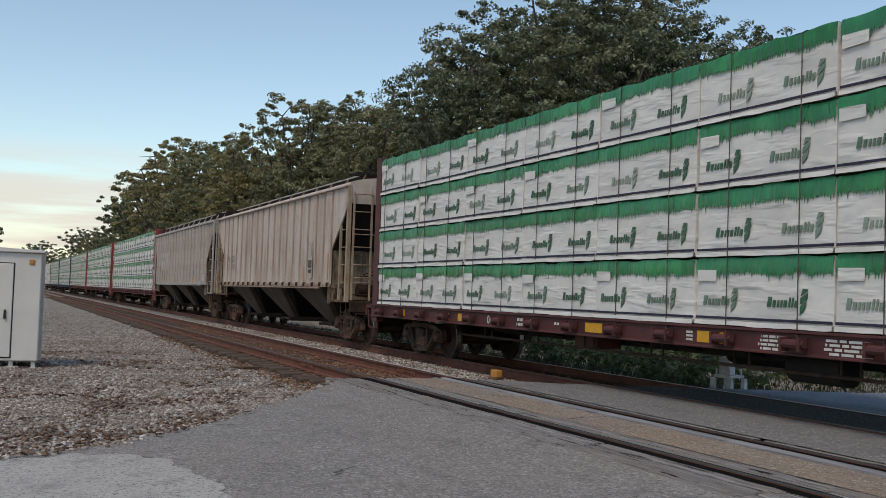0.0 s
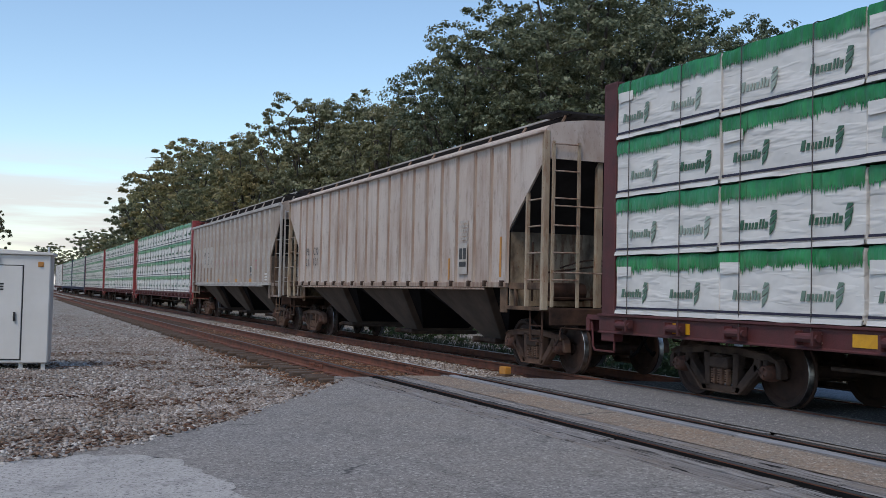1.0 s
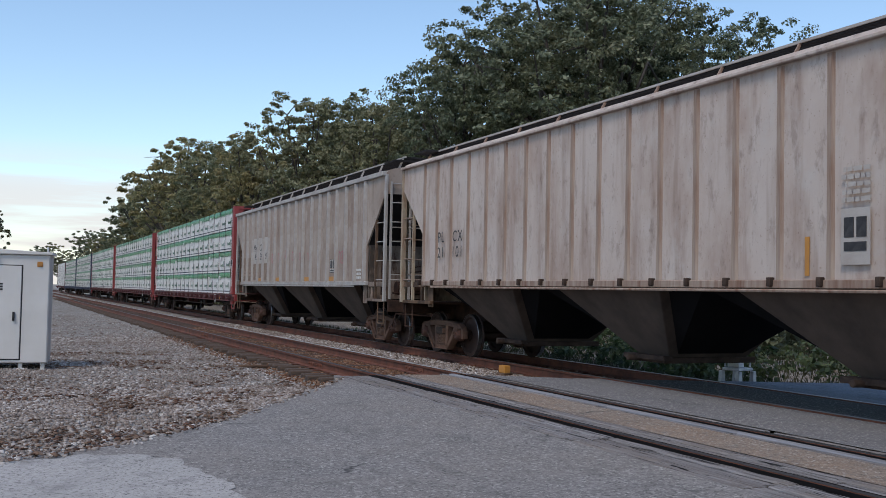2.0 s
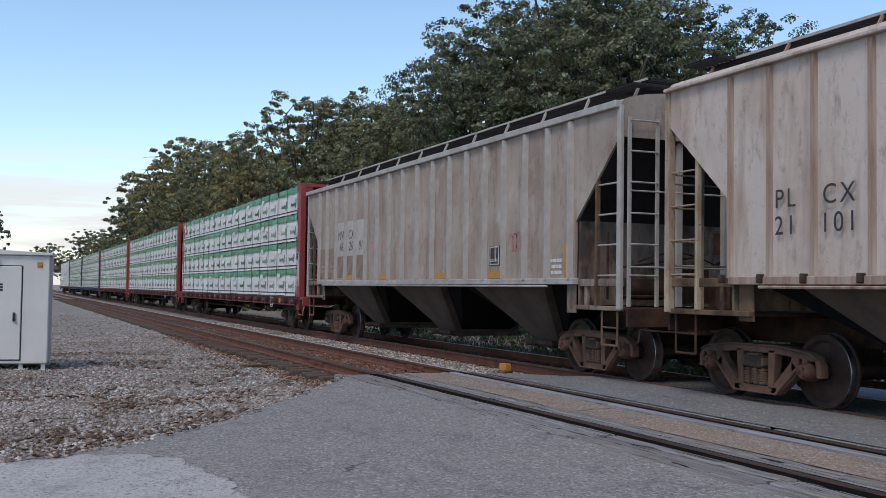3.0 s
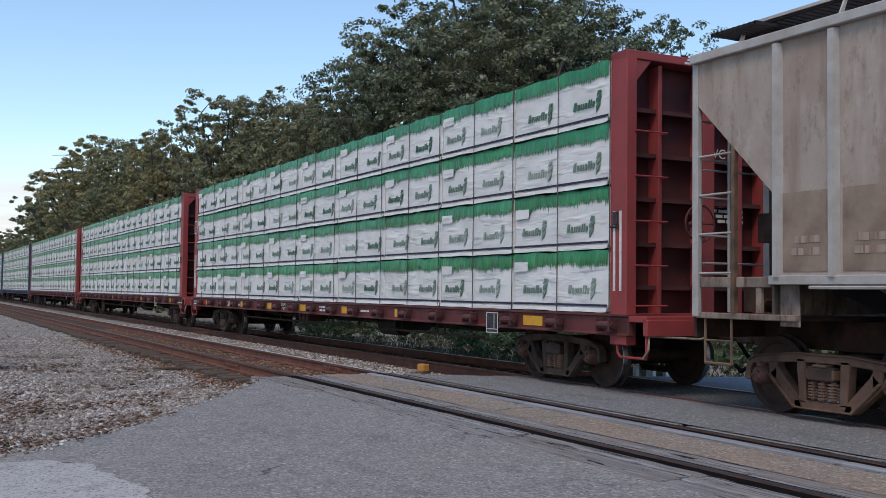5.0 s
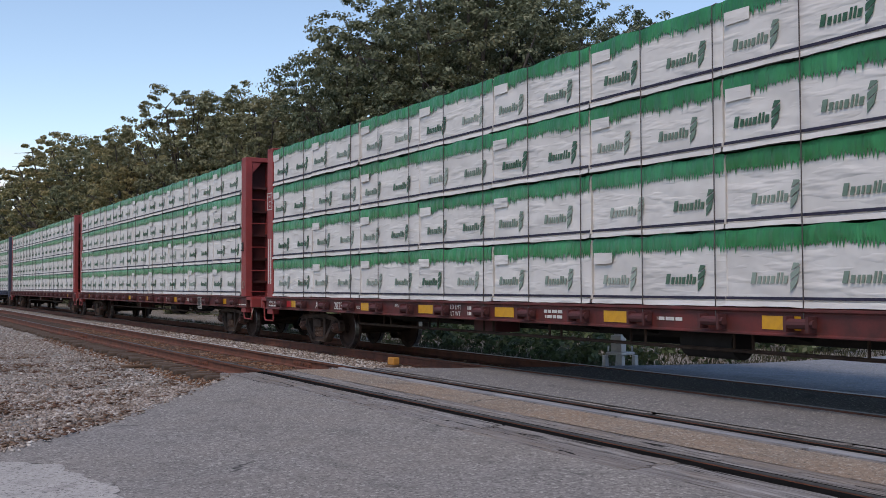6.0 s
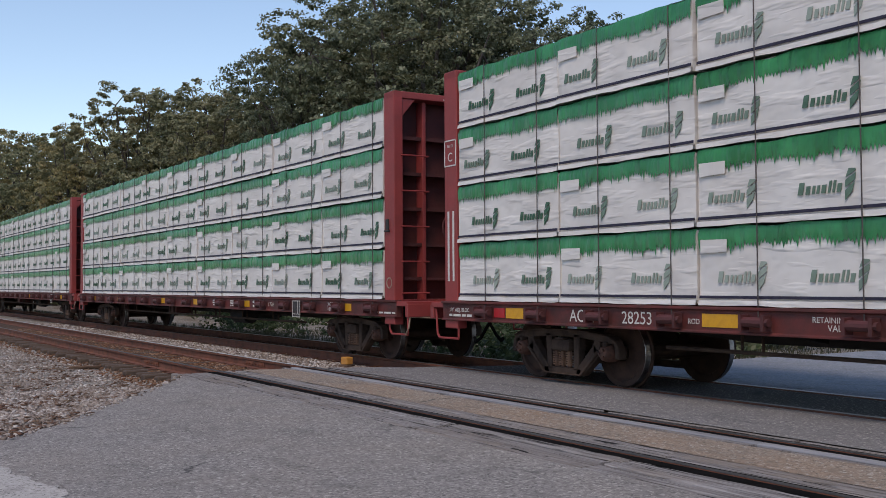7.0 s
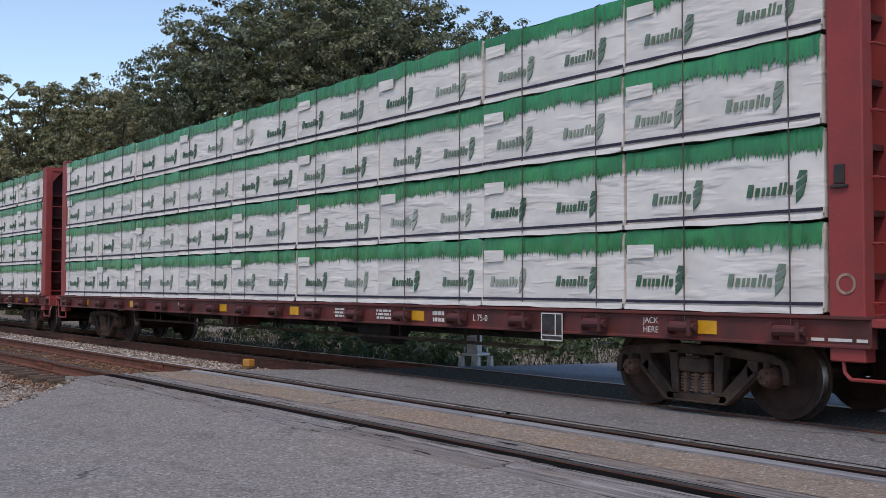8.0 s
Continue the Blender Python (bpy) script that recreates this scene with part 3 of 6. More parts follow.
part("rail_head", SHINE_ME, near_track, (HALF_GAUGE, 0, 0), label="bright worn running surface")
PLANK_L = 2.44


def plank_mesh(seed, width):
    """A weathered timber with a wavering edge and a worn, split top."""
    rnd = random.Random(seed)
    n = 16
    rows = []
    for i in range(n + 1):
        y = -PLANK_L / 2 + 0.008 + (PLANK_L - 0.016) * i / n
        chip = 0.03 * rnd.random() ** 3
        a = -width / 2 + chip + 0.006 * noise.noise((y * 4, seed, 0))
        c = width / 2 - 0.02 * rnd.random() ** 3 + 0.006 * noise.noise((y * 4, seed, 7))
        dip = 0.006 * noise.noise((y * 3, seed, 3))
        rows.append([(a, y, -0.16), (a, y, -0.012 + dip), (a + 0.014, y, dip), (c - 0.014, y, dip), (c, y, -0.012 + dip), (c, y, -0.16)])
    b = Build().put([p for r in rows for p in r], [(i * 6 + j, (i + 1) * 6 + j, (i + 1) * 6 + j + 1, i * 6 + j + 1) for i in range(n) for j in range(5)])
    b.put(rows[0], [(0, 1, 2, 3, 4, 5)]).put(rows[-1], [(5, 4, 3, 2, 1, 0)])
    return b.mesh("plank", "plank")


PLANK_MES = {w: [plank_mesh(k * 7 + int(w * 1000), w) for k in range(4)] for w in (0.15, 0.105)}
PALE_PLANK_ME = Build().box(-0.055, 0.055, -PLANK_L / 2, PLANK_L / 2, -0.16, 0.0).mesh("plank", "pale_plank", 0.012)


def seal_mesh(width, depth):
    return Build().box(-width / 2, width / 2, -PLANK_L / 2, PLANK_L / 2, -0.17, depth).mesh("rubber_seal", "rubber", 0.004)


SEAL_MES = [(-0.105, seal_mesh(0.13, -0.010)), (0.060, seal_mesh(0.045, -0.006))]
SEAL_FAR_MES = [(-0.100, seal_mesh(0.120, -0.010)), (0.060, seal_mesh(0.045, -0.006))]
PLANK_RND = random.Random(4)
# offsets from each rail: weathered boards outside and inside, a dark gap along the rail
for rail_x, boards, seals in ((-HALF_GAUGE, ((-0.246, 0.15), (-0.405, 0.15), (-0.56, 0.15), (-0.685, 0.105), (0.158, 0.15), (0.32, 0.15)), SEAL_MES),
                              (HALF_GAUGE, ((-0.340, 0.105), (0.145, 0.105)), SEAL_FAR_MES)):
    y = 15.9 - PLANK_L / 2 - 0.1
    while y > -16:
        for off, w in boards:
            part("plank", PLANK_MES[w][PLANK_RND.randrange(4)], near_track, (rail_x + off, y + 0.25 * PLANK_RND.random() - 0.12, -0.004 - 0.014 * PLANK_RND.random()), turn=PLANK_RND.uniform(-0.25, 0.25))
        for off, me in seals:
            part("rubber_seal", me, near_track, (rail_x + off, y, 0))
        if rail_x > 0:
            part("plank", PALE_PLANK_ME, near_track, (rail_x - 0.220, y, -0.002), label="pale smooth crossing board")
        y -= PLANK_L
SEAL_DEEP_ME = seal_mesh(0.05, -0.045)
SEAL_FLANGE_ME = seal_mesh(0.07, -0.06)
for side in (-1, 1):
    y = 14.4 - PLANK_L / 2
    while y > -16:
        part("rubber_seal", SEAL_DEEP_ME, far_track, (side * (HALF_GAUGE + 0.068), y, 0))
        part("rubber_seal", SEAL_FLANGE_ME, far_track, (side * (HALF_GAUGE - 0.075), y, 0))
        y -= PLANK_L

TIE_MES = []
for k in range(4):
    rnd = random.Random(20 + k)
    b = Build()
    b.box(-1.3 - 0.06 * rnd.random(), 1.3 + 0.06 * rnd.random(), -0.112, 0.112, -0.37, -0.172 - 0.01 * rnd.random())
    TIE_MES.append(b.mesh("tie", "tie", 0.02))
PLATE_ME = Build().box(-0.17, 0.17, -0.09, 0.09, -0.175, -0.158).mesh("tie_plate", "rail", 0.004)
for track, centre, start, count in ((near_track, NEAR_TRACK, 16.3, 190), (far_track, FAR_TRACK, 15.3, 90)):
    rnd = random.Random(int(centre * 10))
    y = start
    for i in range(count):
        tie = part("tie", TIE_MES[rnd.randrange(4)], track, (rnd.uniform(-0.06, 0.06), y, rnd.uniform(-0.012, 0.004)), turn=rnd.uniform(-1.2, 1.2))
        if y < 40:
            for side in (-1, 1):
                part("tie_plate", PLATE_ME, tie, (side * HALF_GAUGE, 0, 0.0))
        y += 0.53 + rnd.uniform(-0.03, 0.03)

# joint bars bolted to the near rail
JOINT = Build().box(-0.028, -0.014, -0.45, 0.45, -0.14, -0.05)
for k in range(6):
    JOINT.tube((-0.05, -0.375 + 0.15 * k, -0.095), (-0.02, -0.375 + 0.15 * k, -0.095), 0.018, 6)
JOINT_ME = JOINT.mesh("joint_bar", "rail", 0.004)
for x, y in ((-HALF_GAUGE, 19.4), (-HALF_GAUGE, 31.3), (HALF_GAUGE, 18.0)):
    part("joint_bar", JOINT_ME, near_track, (x, y, 0))


# ---- loose stones ----
def scatter(name, boxes, size, mat, label, category, seed, lift=0.0, flat=0.7, clear=None, spill=0.0):
    rng = np.random.default_rng(seed)
    cube = np.array([(-1, -1, -1), (1, -1, -1), (1, 1, -1), (-1, 1, -1), (-1, -1, 1), (1, -1, 1), (1, 1, 1), (-1, 1, 1)], dtype=float)
    quad = np.array([(3, 2, 1, 0), (4, 5, 6, 7), (0, 1, 5, 4), (1, 2, 6, 5), (2, 3, 7, 6), (3, 0, 4, 7)])
    pts = []
    for x0, x1, y0, y1, n in boxes:
        for x, y in zip(rng.uniform(x0, x1, n), y0 + (y1 - y0) * rng.random(n) ** 1.5):
            over = road_edge(x) + 0.02 - y
            if over > 0 and (over > spill or rng.random() < 0.45 + over / max(spill, 0.01)):
                continue
            if clear is not None and clear(x, y):
                continue
            pts.append((x, y, (road_z(x) if over > 0 else ground_z(x, y)) + lift))
    pts = np.array(pts)
    n = len(pts)
    s = size * (0.45 + 0.9 * rng.random((n, 1, 1)) ** 2) * rng.uniform(0.7, 1.25, (n, 1, 3))
    s[:, :, 2] *= flat
    shape = cube[None] * rng.uniform(0.55, 1.0, (n, 8, 3)) * s / 2
    a = rng.uniform(0, 2 * np.pi, n)
    t = rng.uniform(-0.5, 0.5, n)
    ca, sa, ct, st = np.cos(a)[:, None], np.sin(a)[:, None], np.cos(t)[:, None], np.sin(t)[:, None]
    x, y, z = shape[..., 0], shape[..., 1], shape[..., 2]
    y, z = y * ct - z * st, y * st + z * ct
    x, y = x * ca - y * sa, x * sa + y * ca
    v = np.stack([x, y, z], -1) + pts[:, None]
    f = quad[None] + (np.arange(n) * 8)[:, None, None]
    return thing(name, label, category, kind="stuff", mesh=big_mesh(name, v.reshape(-1, 3), f.reshape(-1, 4), mat))


scatter("gravel", [(-3.0, 4.7, 8.4, 17, 36000), (-1.5, 4.9, 14, 34, 22000), (1.5, 4.9, 30, 60, 4000)], 0.045, "stone",
        "loose grey and tan gravel stones", "gravel", 3, 0.006, spill=0.55)
scatter("ballast", [(7.45, 9.05, 14.6, 45, 9000), (11.1, 12.2, 13.5, 30, 1500)], 0.055, "stone",
        "pale crushed stone ballast between the tracks", "ballast", 5, 0.015)
scatter("rusty_ballast", [(5.2, 7.5, 15.4, 40, 17000), (4.7, 5.3, 15.4, 34, 1500), (9.2, 11.0, 14.8, 32, 3000)], 0.05, "rust_stone",
        "rust-stained crushed stone ballast around the ties", "ballast", 6, 0.012)


def litter_patch(x, y):
    return noise.noise((x * 0.9, y * 0.9, 3.3)) + 0.5 * noise.noise((x * 3.1, y * 3.1, 1.3)) < 0.16


scatter("leaf_litter", [(-3.0, 4.6, 8.6, 26, 15000)], 0.06, "litter", "dry brown leaves and bark lying on gravel", "leaf litter", 8, 0.028, 0.16, litter_patch, 0.8)


# ---- the rail vehicles' running gear ----
WHEEL_R, WHEEL_Z = 0.455, 0.43
WHEEL = Build()
for side in (-1, 1):
    prof = [(0.10, 0.02), (0.12, 0.045), (0.355, 0.026), (0.385, 0.065), (0.45, 0.065), (0.455, -0.03), (0.48, -0.045), (0.48, -0.07), (0.38, -0.07), (0.355, -0.02), (0.12, -0.03), (0.10, -0.05)]
    WHEEL.lathe([(r, side * (0.755 + x)) for r, x in prof], 28)
WHEEL.tube((-0.80, 0, 0), (0.80, 0, 0), 0.085, 12)
WHEEL_ME = WHEEL.mesh("wheelset", "wheel", smooth=True)
TREAD_MES = [Build().lathe([(0.452, side * 0.822), (0.4585, side * 0.815), (0.4575, side * 0.73), (0.453, side * 0.728)], 28).mesh("tread", "tread", smooth=True) for side in (-1, 1)]
CAP = Build()
CAP.lathe([(0.0, -0.10), (0.075, -0.10), (0.095, -0.08), (0.11, -0.03), (0.12, 0.02), (0.12, 0.10)], 14)
for k in range(3):
    a = 2 * math.pi * k / 3
    CAP.tube((-0.125, 0.05 * math.cos(a), 0.05 * math.sin(a)), (-0.09, 0.05 * math.cos(a), 0.05 * math.sin(a)), 0.017, 6)
CAP_ME = CAP.mesh("bearing_cap", "cap", smooth=True)
WB = 0.92


def side_frame_build():
    """A cast side frame in the y-z plane: arched top, hooked ends over the bearings, two windows and a spring opening."""
    b = Build()
    def beam(pts, w0=-0.065, w1=0.065):
        b.prism(pts, w0, w1, 0)
    top = [(-1.10, 0.60), (-0.98, 0.665), (-0.62, 0.70), (-0.40, 0.725), (0.40, 0.725), (0.62, 0.70), (0.98, 0.665), (1.10, 0.60)]
    under = [(1.04, 0.555), (0.62, 0.595), (0.36, 0.615), (-0.36, 0.615), (-0.62, 0.595), (-1.04, 0.555)]
    beam(top + under)
    b.prism([(-1.12, 0.60), (-0.98, 0.665), (-0.40, 0.725), (0.40, 0.725), (0.98, 0.665), (1.12, 0.60), (1.10, 0.585), (0.96, 0.645), (0.40, 0.70), (-0.40, 0.70), (-0.96, 0.645), (-1.10, 0.585)], -0.095, 0.07, 0)
    for s in (-1, 1):
        beam([(s * 1.04, 0.60), (s * 1.10, 0.60), (s * 1.16, 0.52), (s * 1.17, 0.36), (s * 1.09, 0.36), (s * 1.08, 0.50)])
        beam([(s * 0.80, 0.59), (s * 0.66, 0.60), (s * 0.66, 0.42), (s * 0.72, 0.36), (s * 0.79, 0.40)])
        beam([(s * 0.79, 0.44), (s * 0.66, 0.56), (s * 0.62, 0.50), (s * 0.33, 0.21), (s * 0.28, 0.10), (s * 0.42, 0.10), (s * 0.74, 0.36)])
        beam([(s * 0.235, 0.16), (s * 0.335, 0.16), (s * 0.375, 0.66), (s * 0.245, 0.66)])
        b.prism([(s * 0.79, 0.44), (s * 0.76, 0.47), (s * 0.37, 0.11), (s * 0.42, 0.10)], -0.095, 0.07, 0)
        b.box(-0.10, 0.02, min(s * 0.96, s * 0.88), max(s * 0.96, s * 0.88), 0.52, 0.585)
    beam([(-0.42, 0.095), (0.42, 0.095), (0.40, 0.195), (-0.40, 0.195)])
    b.prism([(-0.42, 0.095), (0.42, 0.095), (0.41, 0.118), (-0.41, 0.118)], -0.10, 0.07, 0)
    b.box(-0.11, 0.03, -0.20, 0.20, 0.445, 0.555)
    b.box(-0.12, 0.03, -0.10, 0.10, 0.575, 0.605)
    return b


FRAME_ME = {k: side_frame_build().mesh("side_frame", k, 0.012) for k in ("truck", "truck_tan")}
SPRINGS = Build()
for k in range(3):
    for j in range(6):
        z = 0.225 + 0.032 * j
        SPRINGS.tube((-0.02, -0.14 + 0.14 * k, z), (-0.02, -0.14 + 0.14 * k, z + 0.017), 0.062, 10)
    SPRINGS.tube((-0.02, -0.14 + 0.14 * k, 0.2), (-0.02, -0.14 + 0.14 * k, 0.42), 0.035, 6)
SPRINGS_ME = {k: SPRINGS.mesh("suspension_spring", "spring") for k in ("truck", "truck_tan")}
BOLSTER_ME = Build().box(-1.14, 1.14, -0.19, 0.19, 0.42, 0.58).box(-0.9, 0.9, -0.22, 0.22, 0.50, 0.70).mesh("bolster", "truck", 0.02)
BRAKE_ME = Build().box(-0.95, 0.95, -0.04, 0.04, 0.28, 0.36).mesh("brake_beam", "truck", 0.01)
WHEELSETS = []


def add_truck(car, y, tone, spin):
    truck = new("truck")
    truck.parent = car
    truck.matrix_basis = pose(0, y, 0)
    tagged(truck, "grimy two-axle truck with coil springs")
    for side in (-1, 1):
        part("side_frame", FRAME_ME[tone], truck, (side * 1.03, 0, 0))
        tagged(part("suspension_spring", SPRINGS_ME[tone], truck, (side * 1.05, 0, 0)), kind="stuff")
        for s in (-1, 1):
            part("bearing_cap", CAP_ME, truck, (side * 1.06, s * WB, WHEEL_Z), turn=0 if side < 0 else 180)
    part("bolster", BOLSTER_ME, truck)
    for s in (-0.58, 0.58):
        part("brake_beam", BRAKE_ME, truck, (0, s, 0))
    for s in (-1, 1):
        w = part("wheelset", WHEEL_ME, car, (0, y + s * WB, WHEEL_Z))
        for tread in TREAD_MES:
            part("tread", tread, w, label="bright worn wheel tread")
        if spin:
            WHEELSETS.append((w, y + s * WB))
    return truck


COUPLER = Build().box(-0.10, 0.10, -0.62, 0.0, 0.75, 0.95).prism([(-0.16, -0.62), (0.16, -0.62), (0.18, -0.80), (0.05, -0.90), (-0.14, -0.84)], 0.72, 0.99, 2)
COUPLER_ME = COUPLER.mesh("coupler", "truck", 0.02)
HOSE = Build()
hose_pts = [Vector((0.35, -0.1, 0.72)), Vector((0.36, -0.35, 0.45)), Vector((0.3, -0.6, 0.36)), Vector((0.15, -0.85, 0.42))]
for p, q in zip(hose_pts, hose_pts[1:]):
    HOSE.tube(p, q, 0.028, 7)
HOSE_ME = HOSE.mesh("brake_hose", "rubber", smooth=True)


LEVER = Build().tube((-1.32, -0.22, 0.80), (-0.55, -0.34, 0.76), 0.015, 6).tube((-0.55, -0.34, 0.76), (-0.08, -0.55, 0.98), 0.015, 6)
LEVER.tube((-1.32, -0.22, 0.80), (-1.40, -0.30, 0.62), 0.015, 6).tube((-1.40, -0.30, 0.62), (-1.38, -0.16, 0.50), 0.015, 6)
LEVER_ME = {k: LEVER.mesh("uncoupling_lever", k) for k in ("rust_rib", "dark_rust")}


def add_draft_gear(car, end, lever):
    for s in (-1, 1):
        part("uncoupling_lever", LEVER_ME[lever], car, (0, s * end, 0), turn=0 if s < 0 else 180)
        part("coupler", COUPLER_ME, car, (0, s * end, 0), turn=0 if s < 0 else 180)
        part("brake_hose", HOSE_ME, car, (0, s * end, 0), turn=0 if s < 0 else 180)


# ---- centerbeam flat cars ----
HALF_LOAD = 11.33
SILL = Build().prism([(-0.08, 0.785), (0.06, 0.785), (0.06, 1.085), (-0.09, 1.085), (-0.09, 1.05), (-0.05, 1.045), (-0.05, 0.815), (-0.08, 0.81)], -11.78, 11.78, 1)
DECK = Build().box(-1.30, 1.30, -11.7, 11.7, 0.98, 1.09)
CSILL = Build().prism([(-12.1, 0.72), (-7.6, 0.70), (-6.4, 0.62), (6.4, 0.62), (7.6, 0.70), (12.1, 0.72), (12.1, 0.98), (-12.1, 0.98)], -0.33, 0.33, 0)
CROSS = Build().prism([(-1.3, 0.84), (-0.33, 0.66), (0.33, 0.66), (1.3, 0.84), (1.3, 0.98), (-1.3, 0.98)], -0.05, 0.05, 1)
BEAM = Build().box(-0.10, 0.10, -11.35, 11.35, 4.42, 4.66)
for k in range(-9, 10):
    BEAM.box(-0.07, 0.07, k * 1.25 - 0.09, k * 1.25 + 0.09, 1.09, 4.42)
PLATFORM = Build().box(-1.40, 1.40, -12.15, -11.78, 0.98, 1.06).box(-1.40, 1.40, -12.18, -12.08, 0.80, 1.02)
PIPE = Build().tube((-1.0, -7.2, 0.56), (-1.0, 7.2, 0.56), 0.025, 6)
for k in range(-3, 4):
    PIPE.tube((-1.0, k * 1.9, 0.54), (-1.0, k * 1.9, 0.95), 0.02, 6)
    PIPE.tube((-1.0, k * 1.9 + 0.3, 0.54), (-1.0, k * 1.9 + 0.3, 0.95), 0.02, 6)
TANK = Build().tube((0.75, -1.4, 0.66), (0.75, 0.5, 0.66), 0.22, 16)
VALVE_BOX = Build().box(-0.9, -0.4, 2.0, 2.7, 0.56, 0.9)
CYLINDER = Build().tube((-0.75, -3.4, 0.62), (-0.75, -2.5, 0.62), 0.20, 14)
POST = Build().box(-0.09, 0.09, -0.18, 0.18, 0.66, 4.70)
PANEL = Build().box(-1.22, 1.22, 0.16, 0.20, 1.02, 4.62)
RIBS = Build()
for z in (1.45, 2.05, 2.68, 3.30, 3.93):
    RIBS.box(-1.24, 1.24, -0.02, 0.16, z - 0.03, z + 0.03)
STAY = Build().box(-0.035, 0.035, -0.06, 0.16, 1.06, 4.58)
WIDE_STAY = Build().box(-0.11, 0.11, -0.12, 0.16, 1.06, 4.58)
TOPB = Build().box(-1.40, 1.40, -0.18, 0.18, 4.60, 4.72)
for s in (-1, 1):
    TOPB.prism([(s * 1.25, 4.60), (s * 0.95, 4.60), (s * 1.25, 4.25)], -0.16, 0.12, 1)
HANDLE = Build().tube((-1.25, -0.22, 0), (-0.72, -0.22, 0), 0.013, 6).tube((-1.25, -0.22, 0), (-1.25, -0.02, 0), 0.013, 6).tube((-0.72, -0.22, 0), (-0.72, -0.02, 0), 0.013, 6)
STEP = Build()
for p, q in (((0, -0.36, 0.95), (0, -0.36, 0.52)), ((0, 0.30, 0.95), (0, 0.26, 0.56)), ((0, 0.26, 0.56), (0, 0.20, 0.50)), ((0, 0.20, 0.50), (0, -0.36, 0.50))):
    STEP.tube(p, q, 0.018, 6)
WHEELB = Build()
for k in range(16):
    a, c = 2 * math.pi * k / 16, 2 * math.pi * (k + 1) / 16
    WHEELB.tube((0.26 * math.cos(a), 0, 0.26 * math.sin(a)), (0.26 * math.cos(c), 0, 0.26 * math.sin(c)), 0.016, 6)
for k in range(5):
    a = 2 * math.pi * k / 5
    WHEELB.tube((0, 0, 0), (0.26 * math.cos(a), 0, 0.26 * math.sin(a)), 0.012, 5)
WHEELB.tube((0, -0.02, 0), (0, 0.2, 0), 0.04, 8)
CHAIN = Build()
for k in range(12):
    CHAIN.tube((0.01 * (k % 2), 0, -0.08 * k), (0.01 * ((k + 1) % 2), 0, -0.08 * (k + 1)), 0.014, 5)
WINCH = Build().tube((-0.10, -0.13, 0), (-0.10, 0.13, 0), 0.055, 10).box(-0.15, -0.02, -0.17, -0.13, -0.09, 0.08).box(-0.15, -0.02, 0.13, 0.17, -0.09, 0.08).tube((-0.10, -0.21, 0), (-0.10, -0.17, 0), 0.045, 8)
CABLE = Build().tube((-1.425, 0, 0.95), (-1.422, 0, 4.63), 0.0075, 5).tube((-1.422, 0, 4.63), (-1.36, 0, 4.665), 0.0075, 5).tube((-1.36, 0, 4.665), (-0.10, 0, 4.672), 0.0075, 5)
REFL_ME = Build().box(-0.004, 0.004, -0.27, 0.27, -0.075, 0.075).mesh("reflector", "yellow")
REFL_S_ME = Build().box(-0.004, 0.004, -0.15, 0.15, -0.07, 0.07).mesh("reflector", "yellow")
RED_ME = Build().box(-0.004, 0.004, -0.13, 0.13, -0.07, 0.07).mesh("red_reflector", "red_tape")
STRIPE_ME = Build().box(-0.004, 0.004, -0.022, 0.022, -0.55, 0.55).mesh("reflective_strip", "white_ink")
HUB_ME = Build().lathe([(0.075, -0.003), (0.10, -0.003), (0.10, 0.003), (0.075, 0.003), (0.075, -0.003)], 16).mesh("round_stencil", "rust_rib")
FRAMEBOX = Build()
for y0, y1, z0, z1 in ((-0.19, 0.19, 0.155, 0.17), (-0.19, 0.19, -0.17, -0.155), (-0.19, -0.175, -0.17, 0.17), (0.175, 0.19, -0.17, 0.17), (-0.07, -0.055, -0.10, 0.17), (-0.19, 0.19, -0.11, -0.098)):
    FRAMEBOX.box(-0.004, 0.0, y0, y1, z0, z1)
STENCIL_BLACK_ME = Build().box(0.0, 0.004, -0.19, 0.19, -0.17, 0.17).mesh("stencil_panel", "black_ink")
STENCIL_LINE_ME = FRAMEBOX.mesh("stencil_frame", "white_ink")
CAR_MES = {}


def flat_meshes(tone):
    if tone not in CAR_MES:
        end = tone
        CAR_MES[tone] = {
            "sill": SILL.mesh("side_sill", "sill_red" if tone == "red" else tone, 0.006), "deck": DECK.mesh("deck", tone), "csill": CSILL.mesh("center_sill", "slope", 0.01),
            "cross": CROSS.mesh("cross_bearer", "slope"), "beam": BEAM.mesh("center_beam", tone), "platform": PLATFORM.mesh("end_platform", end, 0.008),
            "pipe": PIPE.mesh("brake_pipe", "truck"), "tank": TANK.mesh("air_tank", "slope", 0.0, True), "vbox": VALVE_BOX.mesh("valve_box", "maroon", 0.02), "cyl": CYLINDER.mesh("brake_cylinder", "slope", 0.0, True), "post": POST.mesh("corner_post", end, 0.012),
            "panel": PANEL.mesh("panel", "shaded_red" if tone == "red" else end), "ribs": RIBS.mesh("ribs", "shaded_red" if tone == "red" else end), "stay": STAY.mesh("stay", end, 0.006), "wide_stay": WIDE_STAY.mesh("stay", end, 0.008), "top": TOPB.mesh("top_beam", end, 0.01),
            "handle": HANDLE.mesh("grab_iron", end), "step": STEP.mesh("step", tone), "wheelb": WHEELB.mesh("brake_wheel", "maroon", 0, True),
            "chain": CHAIN.mesh("chain", "rusty"), "winch": WINCH.mesh("winch", "maroon" if tone == "red" else tone), "cable": CABLE.mesh("cable", "cable"),
        }
    return CAR_MES[tone]


